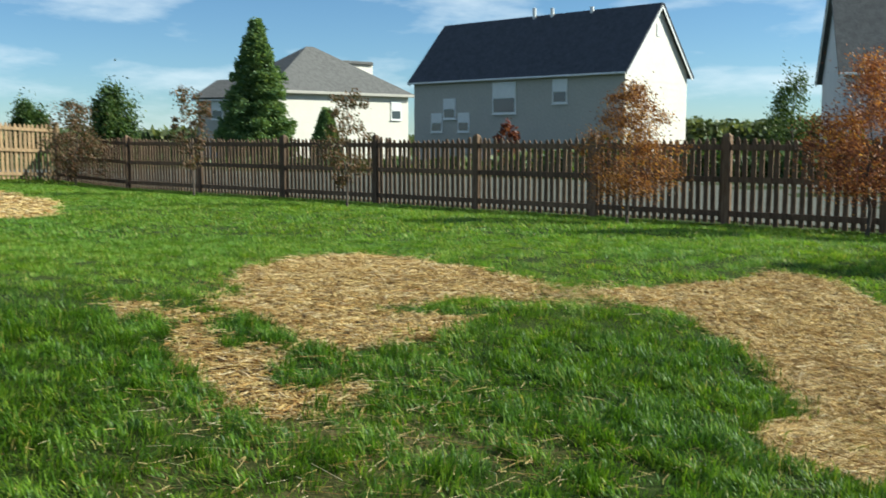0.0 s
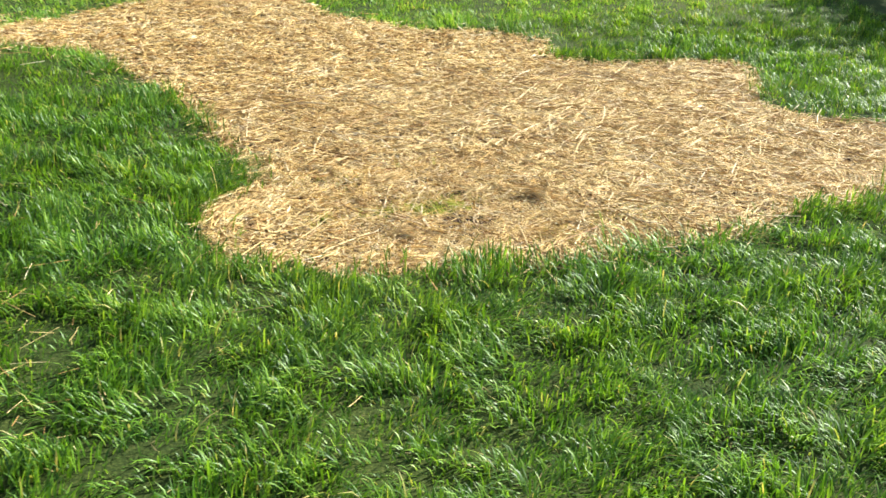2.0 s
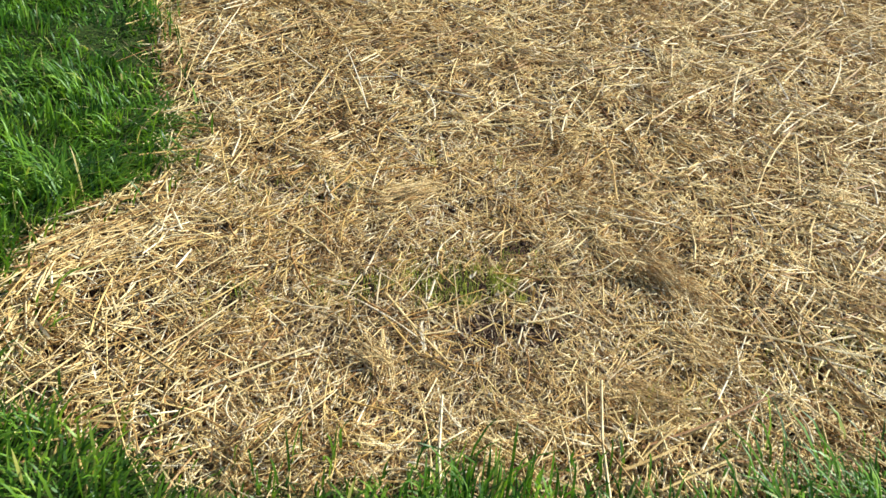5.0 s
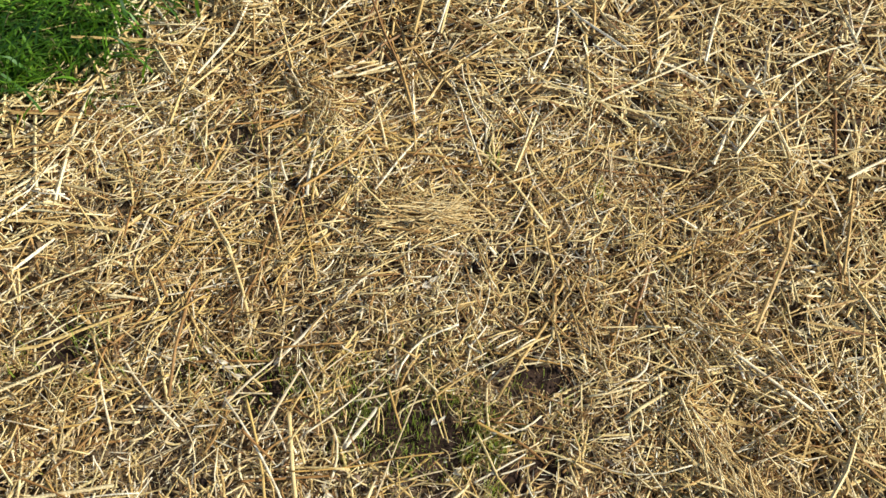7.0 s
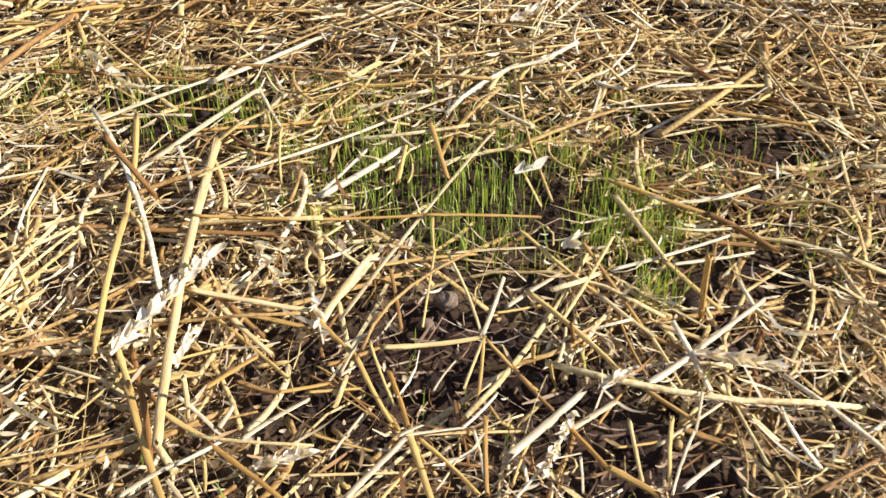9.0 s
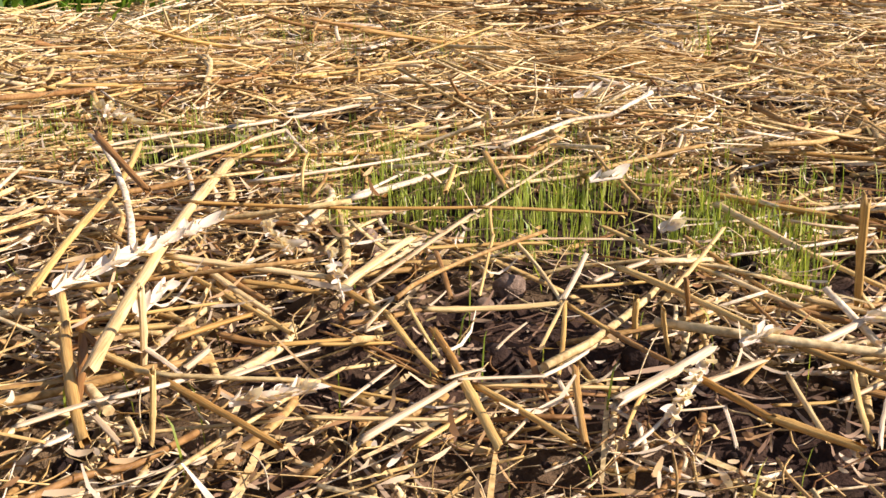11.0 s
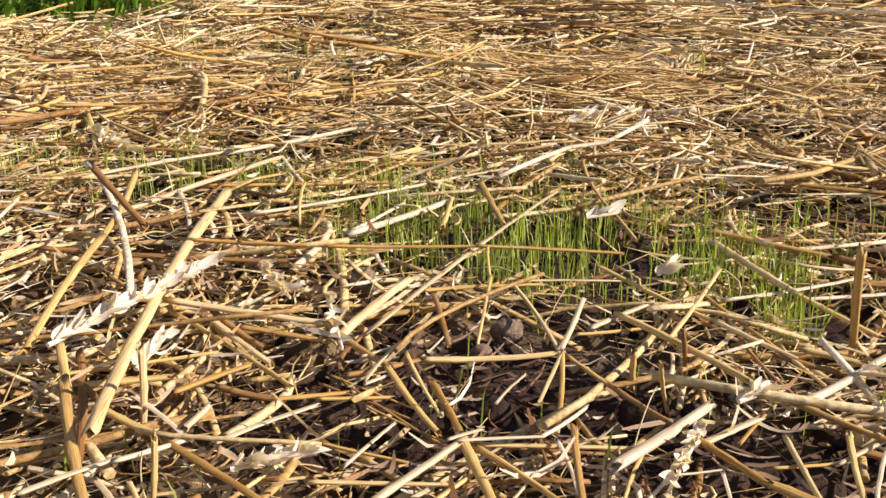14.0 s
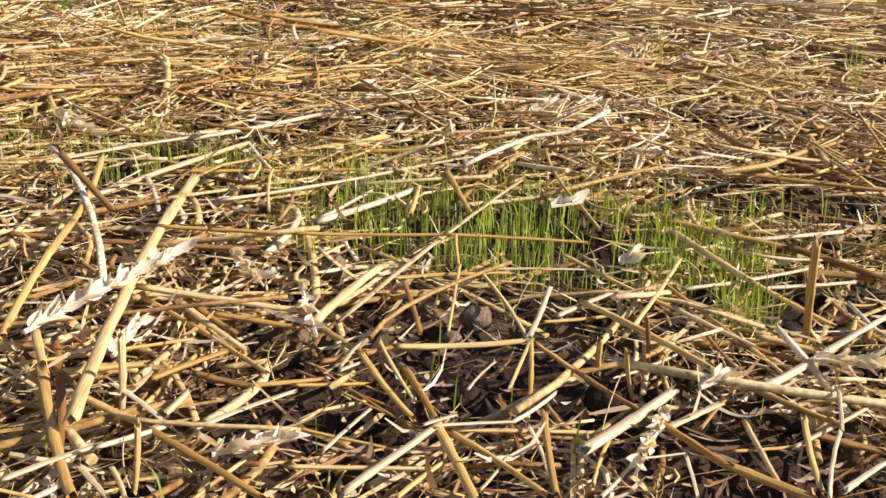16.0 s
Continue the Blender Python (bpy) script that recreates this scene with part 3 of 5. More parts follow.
def hip_house(m, wide, deep, eave, rise, label):
    house = empty("house", m, label, "house")
    part("wall", block(wide, deep, eave + 3, (wide / 2, deep / 2, (eave - 3) / 2)), M_SIDING_W, house)
    bm = bmesh.new()
    o = 0.45
    lo = [bm.verts.new(p) for p in ((-o, -o, eave - 0.1), (wide + o, -o, eave - 0.1), (wide + o, deep + o, eave - 0.1), (-o, deep + o, eave - 0.1))]
    hi = [bm.verts.new((p.co.x, p.co.y, eave + 0.08)) for p in lo]
    top = [bm.verts.new((wide * 0.45, deep * 0.5, eave + rise)), bm.verts.new((wide * 0.50, deep * 0.5, eave + rise))]
    for f in ((0, 1, 5, 4), (1, 2, 6, 5), (2, 3, 7, 6), (3, 0, 4, 7), (3, 2, 1, 0), (4, 5, 9, 8), (5, 6, 9), (6, 7, 8, 9), (7, 4, 8)):
        al = lo + hi + top
        bm.faces.new([al[i] for i in f])
    bmesh.ops.recalc_face_normals(bm, faces=bm.faces[:])
    part("roof", bm, M_ROOF_G, house, "grey shingle hip roof")
    part("gutter", block(wide + 0.9, 0.12, 0.26, bevel=0.03), M_SIDING_SHADE_G, house, "", pose(wide / 2, -0.5, eave - 0.05))
    # a small upper roof behind the hip
    part("rear_gable", block(3.4, 3.0, 2.4), M_SIDING_W, house, "", pose(wide * 0.88, deep * 0.75, eave + 2.0))
    part("rear_roof", block(3.9, 3.5, 0.35, bevel=0.08), M_ROOF_G, house, "", pose(wide * 0.86, deep * 0.75, eave + 3.25))
    window(house, wide * 0.90, 3.9, 1.0, 1.5)
    return house


hip_house(pose(-14.6, 83.0, 0.1, 0, 0, 42), 15.2, 9.0, 5.35, 4.4, "cream house with grey hip roof beyond fence")
wing = gable_house(pose(-22.0, 88.0, 0.1, 0, 0, -24), 8.0, 7.0, 5.0, 1.6, M_SIDING_SHADE_G, M_ROOF_G, "shade-grey house wing with low shingle roof behind spruce", [(2.2, 3.8, 1.0, 1.4)])

H3 = pose(18.75, 46.0, 0.1, 0, 0, -14)
h3 = gable_house(H3, 12.5, 8.0, 4.6, 4.6, M_SIDING_P, M_ROOF_G, "two-storey pale grey house at edge of yard", [(1.4, 3.3, 0.9, 1.4), (4.6, 3.5, 1.0, 1.4)])
part("porch_wall", prism([(0, -3), (4.2, -3), (4.2, 2.4), (2.1, 3.8), (0, 2.4)], 1.6), M_SIDING_P, h3, "", pose(5.6, -1.6, 0))
for side in (-1, 1):
    part("porch_roof", block(2.75, 2.0, 0.16), M_TRIM, h3, "", pose(7.7 + side * 1.12, -0.9, 3.12, 0, side * 33, 0))

# pale gravel lane behind the fence
lane = bmesh.new()
ROWS_N = 40
prev = None
for i in range(ROWS_N + 1):
    p = FENCE_L + (FENCE_R - FENCE_L) * (-0.35 + 1.9 * i / ROWS_N)
    nrm = Vector((0.647, 0.762))
    row = [lane.verts.new((q_.x, q_.y, gz(q_.x, q_.y) + 0.012)) for q_ in (p + nrm * d for d in (0.5, 3, 6, 9, 12, 15, 18))]
    if prev:
        for a_, b_, c_, d_ in zip(prev, row, row[1:], prev[1:]):
            lane.faces.new((a_, b_, c_, d_))
    prev = row
bmesh.ops.recalc_face_normals(lane, faces=lane.faces[:])
tagged(part("gravel_lane", lane, M_GRAVEL, None, "pale grey gravel lane behind the picket fence"), kind="structure", category="road")


# ---- trees and shrubs ----
def limbs(base, tall, radius, rng, spread, count, lowest):
    """A tapered, slightly crooked trunk with limbs, as one mesh."""
    bm = bmesh.new()

    def tube(p, q_, r0, r1, sides=6):
        ax = (q_ - p)
        m = Matrix.Translation((p + q_) / 2) @ ax.to_track_quat("Z", "Y").to_matrix().to_4x4()
        bmesh.ops.create_cone(bm, cap_ends=True, segments=sides, radius1=r0, radius2=r1, depth=ax.length, matrix=m)

    pts = [Vector((0, 0, -0.05))]
    for i in range(1, 6):
        pts.append(Vector((rng.uniform(-1, 1) * tall * 0.012 * i, rng.uniform(-1, 1) * tall * 0.012 * i, tall * 0.86 * i / 5)))
    for i in range(5):
        tube(pts[i], pts[i + 1], radius * (1 - i * 0.18), radius * (1 - (i + 1) * 0.18), 8)
    for _ in range(count):
        t = rng.uniform(lowest, 0.9)
        p = Vector((0, 0, tall * t))
        a = rng.uniform(0, 6.283)
        reach = spread * rng.uniform(0.5, 0.95) * (1.15 - t)
        q_ = p + Vector((math.cos(a) * reach, math.sin(a) * reach, reach * rng.uniform(0.4, 0.9)))
        tube(p, q_, radius * 0.35 * (1.1 - t), radius * 0.08)
    return bm


def foliage(envelope, leaf, count, clumps, seed, droop=0.0):
    """Leaves in loose clumps within envelope(t) = radius at height share t; returns arrays."""
    rng = np.random.RandomState(seed)
    t = rng.rand(clumps)
    a, q_ = rng.uniform(0, 2 * np.pi, clumps), rng.uniform(0.35, 1.0, clumps)
    rad = np.array([envelope(v) for v in t])
    cx, cy = rad * q_ * np.cos(a), rad * q_ * np.sin(a)
    size = rng.uniform(0.5, 1.2, clumps)
    pick = rng.randint(0, clumps, count)
    mean_r = rad.mean()
    s = 0.20 * mean_r * size[pick]
    p = np.c_[cx[pick], cy[pick], t[pick]] + rng.normal(0, 1, (count, 3)) * np.c_[s, s, s * 0.55]
    u = rng.normal(0, 1, (count, 3))
    u /= np.linalg.norm(u, axis=1)[:, None]
    w = np.cross(u, rng.normal(0, 1, (count, 3)))
    w /= np.linalg.norm(w, axis=1)[:, None]
    w[:, 2] -= droop
    ln = leaf * rng.uniform(0.6, 1.3, count)[:, None]
    return p, u * ln, w * ln * 0.55


def tree(x, y, tall, spread, kind, mat, label, seed, leaf=0.05, count=2600, clumps=70, lowest=0.25, trunk=0.03, category="tree", z=None):
    rng = random.Random(seed)
    t = empty("tree" if category == "tree" else "shrub", pose(x, y, gz(x, y) if z is None else z, 0, 0, rng.uniform(0, 360)), label, category)
    part("trunk", limbs(None, tall, trunk, rng, spread, 16 if kind != "thin" else 12, lowest), M_BARK, t)
    shape = {"round": lambda v: spread * math.sqrt(max(0.02, 1 - (2 * v - 0.95) ** 2)), "cone": lambda v: spread * (1.06 - v) ** 0.62, "egg": lambda v: spread * math.sin(math.pi * min(1, 0.16 + 0.84 * v) ** 0.8) ** 0.7 + 0.02,
             "thin": lambda v: spread * (0.5 + 0.5 * math.sin(3.1 * v))}[kind]
    low = lowest * tall
    p, u, w = foliage(shape, leaf, count, clumps, seed)
    p[:, 2] = low + (p[:, 2]) * (tall - low)
    v = np.stack([p - u, p + w, p + u, p - w], 1).reshape(-1, 3)
    me = mesh_from("crown", v, np.arange(4 * count), np.full(count, 4), mat)
    ob = new("crown", me)
    ob.parent = t
    return t


# young trees in the yard by the fence
tree(2.31, 12.25, 1.72, 0.60, "egg", M_RUSSET, "young tree with thinning russet autumn leaves", 1, 0.016, 15000, 75, 0.24, 0.022)
tree(4.72, 10.85, 1.95, 0.66, "egg", M_DUSKY, "young tree with dark red and orange autumn leaves", 2, 0.016, 20000, 85, 0.27, 0.026)
tree(6.55, 10.15, 1.9, 0.42, "egg", M_RUSSET, "small tree with bright orange autumn leaves", 3, 0.017, 9000, 60, 0.45, 0.024)
tree(5.14, 8.2, 1.42, 0.52, "egg", M_OLIVE, "small grey-green tree in mulch ring", 4, 0.013, 17000, 60, 0.2, 0.022)
tree(-1.5, 15.2, 1.75, 0.42, "thin", M_SPARSE, "thin sapling with sparse reddish leaves", 5, 0.026, 2600, 46, 0.22, 0.02)
tree(-4.6, 18.0, 1.95, 0.40, "thin", M_SPARSE, "bare leaning sapling with few leaves", 6, 0.028, 2200, 40, 0.28, 0.024)
tree(-8.5, 22.6, 1.9, 0.75, "egg", M_SPARSE, "thin sapling with brownish leaves by fence", 7, 0.03, 5200, 50, 0.12, 0.024)

# mulch ring under the small green tree
ring = bmesh.new()
bmesh.ops.create_circle(ring, cap_ends=True, segments=40, radius=0.42)
bmesh.ops.subdivide_edges(ring, edges=ring.edges[:], cuts=1)
bmesh.ops.triangulate(ring, faces=ring.faces[:])
bmesh.ops.subdivide_edges(ring, edges=ring.edges[:], cuts=3, use_grid_fill=True)
for v in ring.verts:
    x, y = 5.14 + v.co.x, 8.2 + v.co.y
    v.co.z = gz(x, y) - gz(5.14, 8.2) + 0.012 * max(0, 1 - (v.co.xy.length / 0.42) ** 2) + 0.016 * noise.noise(Vector((x * 9, y * 9, 0)))
tagged(part("mulch_ring", ring, M_MULCH, None, "ring of reddish brown bark mulch around tree", pose(5.14, 8.2, gz(5.14, 8.2) + 0.012)), category="mulch")

# trees beyond the fence
def spruce(x, y, tall, spread, mat, label, seed):
    """A conifer: a straight trunk with whorls of drooping boughs, each feathered with short twigs."""
    rng = np.random.RandomState(seed)
    t = empty("spruce_tree", pose(x, y, gz(x, y)), label, "tree")
    bm = bmesh.new()
    bmesh.ops.create_cone(bm, cap_ends=True, segments=8, radius1=tall * 0.02, radius2=0.01, depth=tall * 0.98, matrix=Matrix.Translation((0, 0, tall * 0.49)))
    part("trunk", bm, M_BARK, t)
    ps, us, ws = [], [], []
    levels = 23
    for i in range(levels):
        share = i / (levels - 1)
        h0 = tall * (0.07 + 0.90 * share)
        reach = spread * (1.03 - share) ** 0.74 * rng.uniform(0.84, 1.12)
        for a in np.linspace(0, 2 * np.pi, 7 if share < 0.8 else 5, endpoint=False) + rng.uniform(0, 6.3):
            long = reach * rng.uniform(0.62, 1.12) + 0.12
            aim = a + rng.uniform(-0.25, 0.25)
            k = int(90 + 330 * long / spread)
            r = np.sqrt(rng.rand(k)) * long
            side = rng.normal(0, 1, k) * 0.13 * (0.35 * spread + long - 0.55 * r)
            lift = h0 + 0.26 * r - 0.20 * r * r / max(long, 0.3) + rng.normal(0, 0.13, k) - 0.10 * np.abs(side)
            ps.append(np.c_[np.cos(aim) * r - np.sin(aim) * side, np.sin(aim) * r + np.cos(aim) * side, lift])
            d = np.c_[np.cos(aim) + rng.normal(0, 0.6, k), np.sin(aim) + rng.normal(0, 0.6, k), rng.normal(0.1, 0.35, k)]
            d /= np.linalg.norm(d, axis=1)[:, None]
            us.append(d * rng.uniform(0.09, 0.19, k)[:, None])
            w = np.cross(d, rng.normal(0, 1, (k, 3)))
            ws.append(w / np.linalg.norm(w, axis=1)[:, None] * 0.05)
    p, u, w = np.vstack(ps), np.vstack(us), np.vstack(ws)
    v = np.stack([p - u, p + w, p + u, p - w], 1).reshape(-1, 3)
    ob = new("crown", mesh_from("crown", v, np.arange(len(v)), np.full(len(p), 4), mat))
    ob.parent = t
    return t


spruce(-10.95, 58, 8.5, 2.5, M_CONIFER, "tall green spruce beyond the fence", 11)
tree(-21.0, 62, 4.1, 1.75, "round", M_GREEN, "dark round leafy tree beyond the fence", 12, 0.10, 14000, 60, 0.15, 0.14)
tree(-27.0, 64, 3.3, 1.8, "round", M_GREEN, "dark leafy tree beyond the fence corner", 13, 0.10, 11000, 50, 0.15, 0.14)
tree(2.9, 44, 2.4, 0.65, "round", M_PURPLE, "small dark red shrub beside shade-grey house", 14, 0.12, 700, 30, 0.1, 0.05, "shrub")
spruce(-5.6, 47, 2.75, 0.75, M_CONIFER, "small spruce in front of cream house", 15)
tree(24.0, 56, 5.4, 1.6, "egg", M_GREEN, "slim leafy tree beside pale grey house", 16, 0.09, 8000, 50, 0.2, 0.1)
tree(20.6, 58, 5.4, 1.3, "egg", M_GREEN, "leafy tree with open top beyond the fence", 17, 0.08, 5000, 40, 0.2, 0.1)
# unseen trees out past the shaded fence, added to cast shade on the lawn
tree(12.6, 6.2, 3.6, 1.5, "round", M_GREEN, "unseen broad leafy tree beyond the shaded fence, added for shade", 18, 0.07, 5200, 110, 0.18, 0.07)
tree(12.2, 3.2, 3.4, 1.5, "round", M_GREEN, "unseen broad leafy tree beyond the shaded fence, added for shade", 19, 0.07, 5200, 110, 0.18, 0.07)


def tree_row(name, a, b, tall, deep, count, leaf, mat, label, seed):
    """A far belt of trees: many leaf clumps with an uneven top."""
    rng = np.random.RandomState(seed)
    s = rng.rand(count)
    top = tall * (0.72 + 0.28 * wave(s * 60, s * 0, 1.0, seed) * 0.8 + 0.12 * wave(s * 60, s * 0, 4.0, seed + 1))
    p = np.c_[a[0] + (b[0] - a[0]) * s + rng.normal(0, deep, count), a[1] + (b[1] - a[1]) * s + rng.normal(0, deep, count), top * np.sqrt(rng.rand(count)) - 0.8]
    u = rng.normal(0, 1, (count, 3)) * leaf
    w = np.cross(u, rng.normal(0, 1, (count, 3)))
    w *= leaf / (np.linalg.norm(w, axis=1)[:, None] + 1e-6)
    v = np.stack([p - u, p + w, p + u, p - w], 1).reshape(-1, 3)
    return tagged(new(name, mesh_from(name, v, np.arange(4 * count), np.full(count, 4), mat)), label, "trees", kind="stuff")


tree_row("far_trees", (14, 78), (42, 70), 4.4, 1.2, 15000, 0.17, M_HAZED_LEAF, "belt of green trees on the horizon", 51)
tree_row("far_trees", (-60, 110), (-5, 105), 3.6, 1.5, 7000, 0.36, M_HAZED_LEAF, "low belt of trees on the horizon", 52)
tree_row("hedge", (3, 42), (22, 33), 2.3, 0.6, 7000, 0.12, M_GREEN, "low dark hedge beyond the lane", 53)
tree_row("hedge", (-24, 52), (3, 46), 1.5, 0.6, 4500, 0.13, M_GREEN, "low dark hedge beyond the lane", 54)
# ---- lawn ----
def blades(name, x, y, z, height, width, lean, heading, mat, rng, fine=True):
    """Bent grass blades: two-part where they are seen close, single where far."""
    k = len(x)
    hx, hy = np.cos(heading), np.sin(heading)
    turn = heading + np.pi / 2 + rng.uniform(-0.7, 0.7, k)
    wx, wy = np.cos(turn) * width / 2, np.sin(turn) * width / 2
    base, out = np.c_[x, y, z], height * np.sin(lean)
    up = height * np.cos(lean)
    side = np.c_[wx, wy, np.zeros(k)]
    tip = base + np.c_[hx * out, hy * out, up]
    if fine:
        m1 = base + np.c_[hx * out * 0.14, hy * out * 0.14, up * 0.45]
        m2 = base + np.c_[hx * out * 0.50, hy * out * 0.50, up * 0.86]
        v = np.stack([base - side * 0.7, base + side * 0.7, m1 - side, m1 + side, m2 - side * 0.8, m2 + side * 0.8, tip], 1).reshape(-1, 3)
        o = np.arange(k)[:, None] * 7
        loops = (o + np.array([0, 1, 3, 2, 2, 3, 5, 4, 4, 5, 6])).ravel()
        sizes = np.tile([4, 4, 3], k)
    else:
        v = np.stack([base - side, base + side, tip], 1).reshape(-1, 3)
        loops, sizes = np.arange(3 * k), np.full(k, 3)
    return new(name, mesh_from(name, v, loops, sizes, mat, True))


def scatter(rng, x0, x1, y0, y1, per_m2):
    k = int((x1 - x0) * (y1 - y0) * per_m2)
    return rng.uniform(x0, x1, k), rng.uniform(y0, y1, k)


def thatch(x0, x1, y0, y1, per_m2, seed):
    """Short flat blades and dry bits that lie at the foot of the grass; dark tones add gap shade."""
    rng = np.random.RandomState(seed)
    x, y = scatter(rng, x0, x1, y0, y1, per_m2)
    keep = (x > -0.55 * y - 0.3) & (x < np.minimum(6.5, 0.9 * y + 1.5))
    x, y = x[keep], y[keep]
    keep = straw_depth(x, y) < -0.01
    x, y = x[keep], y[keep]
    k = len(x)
    ob = blades("shaded_turf_thatch", x, y, ground_z(x, y) - 0.003 + 0.008 * rng.rand(k), rng.uniform(0.02, 0.06, k), rng.uniform(0.002, 0.0048, k), np.radians(rng.uniform(62, 88, k)), rng.uniform(0, 6.3, k), M_SHADED_THATCH, rng, False)
    return tagged(ob, "flattened green and brown blades under the lawn, darkened as gap shade", "grass", kind="stuff")


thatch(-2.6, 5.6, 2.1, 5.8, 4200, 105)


def lawn(name, x0, x1, y0, y1, per_m2, tall, wide, seed, fine, mat=M_GRASS, outer=False):
    rng = np.random.RandomState(seed)
    x, y = scatter(rng, x0, x1, y0, y1, per_m2)
    keep = (x > -0.55 * y - 0.5) & (x < np.minimum(8.5, 0.9 * y + 2.5)) & (y > 2.1)
    if outer:
        keep = ~keep & (x < 9.5 - 0.05 * y)
    keep &= (y + 0.85 * x) < 16.25 + 0.15 * rng.rand(len(x))
    x, y = x[keep], y[keep]
    d = straw_depth(x, y)
    # thin, worn turf by the small patches at the near left
    worn_turf = np.clip(1.25 - np.hypot((x + 0.35) / 1.3, (y - 3.7) / 1.2), 0, 1)
    thick = 0.84 + 0.25 * wave(x, y, 3.1, 71) + 0.5 * wave(x, y, 13, 72) + 0.42 * wave(x, y, 34, 73) - 0.18 * worn_turf
    neck = np.clip(1 - np.hypot((x - 0.8) / 0.8, (y - 6.75) / 0.5), 0, 1)
    thick -= 0.6 * neck
    # lush turf in the bay of the large patch
    thick += 0.4 * np.exp(-((x - 1.15) / 0.6) ** 2 - ((y - 4.9) / 0.7) ** 2)
    stray = (d > 0) & (d < 0.08) & (rng.rand(len(x)) < 0.12)
    keep = ((d < 0) & (rng.rand(len(x)) < np.clip(thick, 0.6 - 0.25 * worn_turf - 0.4 * neck, 1))) | stray
    x, y, d = x[keep], y[keep], d[keep]
    k = len(x)
    tuft = 0.5 + 0.3 * wave(x, y, 6.5, 21) + 0.45 * wave(x, y, 13, 72) + 0.4 * wave(x, y, 34, 73)
    rim = np.clip(1 + d / 0.35, 0, 1)
    h = tall * (0.55 + 0.45 * rng.rand(k)) * np.clip(0.55 + 0.75 * tuft, 0.3, 1.5) * (1 + 0.1 * rim) * np.where(tall > 0.1, 1 - 0.5 * rim, 1)
    lean = np.radians(np.clip(rng.normal(50, 17, k) + 18 * wave(x, y, 11, 27), 3, 87))
    heading = 2.2 * wave(x, y, 4.5, 23) + 3.0 * wave(x, y, 12, 24) + rng.normal(0, 1.0, k)
    outward = (d > -0.10) & (rng.rand(k) < 0.5) & (y < 5.4) & (x < 3)
    heading = np.where(outward, np.arctan2(4.4 - y, 2.6 - x) + rng.normal(0, 0.5, k), heading)
    w = wide * rng.uniform(0.6, 1.25, k)
    ob = blades(name, x, y, ground_z(x, y) - 0.004, h, w, lean, heading, mat, rng, fine)
    return tagged(ob, "dense green lawn grass in tufts with dry blades", "grass", kind="stuff")


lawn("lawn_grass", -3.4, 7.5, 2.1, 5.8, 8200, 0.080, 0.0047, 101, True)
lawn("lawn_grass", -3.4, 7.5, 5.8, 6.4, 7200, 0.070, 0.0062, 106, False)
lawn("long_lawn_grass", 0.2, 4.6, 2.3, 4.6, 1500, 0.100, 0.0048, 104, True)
lawn("lawn_grass", -5.6, 9.5, 6.4, 10.0, 7000, 0.055, 0.0088, 102, False, M_SUNLIT_FAR_GRASS)
lawn("long_lawn_grass", 0.9, 1.9, 4.45, 5.5, 1600, 0.100, 0.0048, 108, True)
lawn("rough_lawn_grass", -9.0, 9.4, -4.0, 12.0, 800, 0.07, 0.013, 107, False, outer=True)
lawn("lawn_grass", -13.5, 8.0, 10.0, 27.0, 2100, 0.055, 0.017, 103, False, M_SUNLIT_FAR_GRASS)

# ---- straw ----
def tubes(name, x, y, z, yaw, tilt, length, radius, bend, mat, sides, segs, rng):
    """Loose stalks as thin tubes, each bent a little along its length."""
    k = len(x)
    ax = np.c_[np.cos(yaw) * np.cos(tilt), np.sin(yaw) * np.cos(tilt), np.sin(tilt)]
    lt = np.c_[-np.sin(yaw), np.cos(yaw), np.zeros(k)]
    up = np.cross(ax, lt)
    flat = rng.uniform(0.45, 1.0, k)
    rings = []
    for s in np.linspace(-0.5, 0.5, segs + 1):
        c = np.c_[x, y, z] + ax * (s * length)[:, None] + (lt * bend[:, None] + up * (0.35 * bend * np.sign(rng.rand(k) - 0.7))[:, None]) * (4 * s * s * length)[:, None]
        for a in np.arange(sides) * 2 * np.pi / sides:
            rings.append(c + (lt * np.cos(a) + up * (np.sin(a) * flat)[:, None]) * (radius * (1 - 0.12 * (s + 0.5)))[:, None])
    v = np.stack(rings, 1).reshape(-1, 3)
    per = (segs + 1) * sides
    quads = [[r * sides + i, r * sides + (i + 1) % sides, (r + 1) * sides + (i + 1) % sides, (r + 1) * sides + i] for r in range(segs) for i in range(sides)]
    caps = [list(range(sides))[::-1], list(range(segs * sides, per))]
    shape = np.array(sum(quads, []) + sum(caps, []))
    loops = (np.arange(k)[:, None] * per + shape).ravel()
    sizes = np.tile([4] * len(quads) + [sides] * 2, k)
    return new(name, mesh_from(name, v, loops, sizes, mat, sizes == (4 if sides != 4 else 0)))


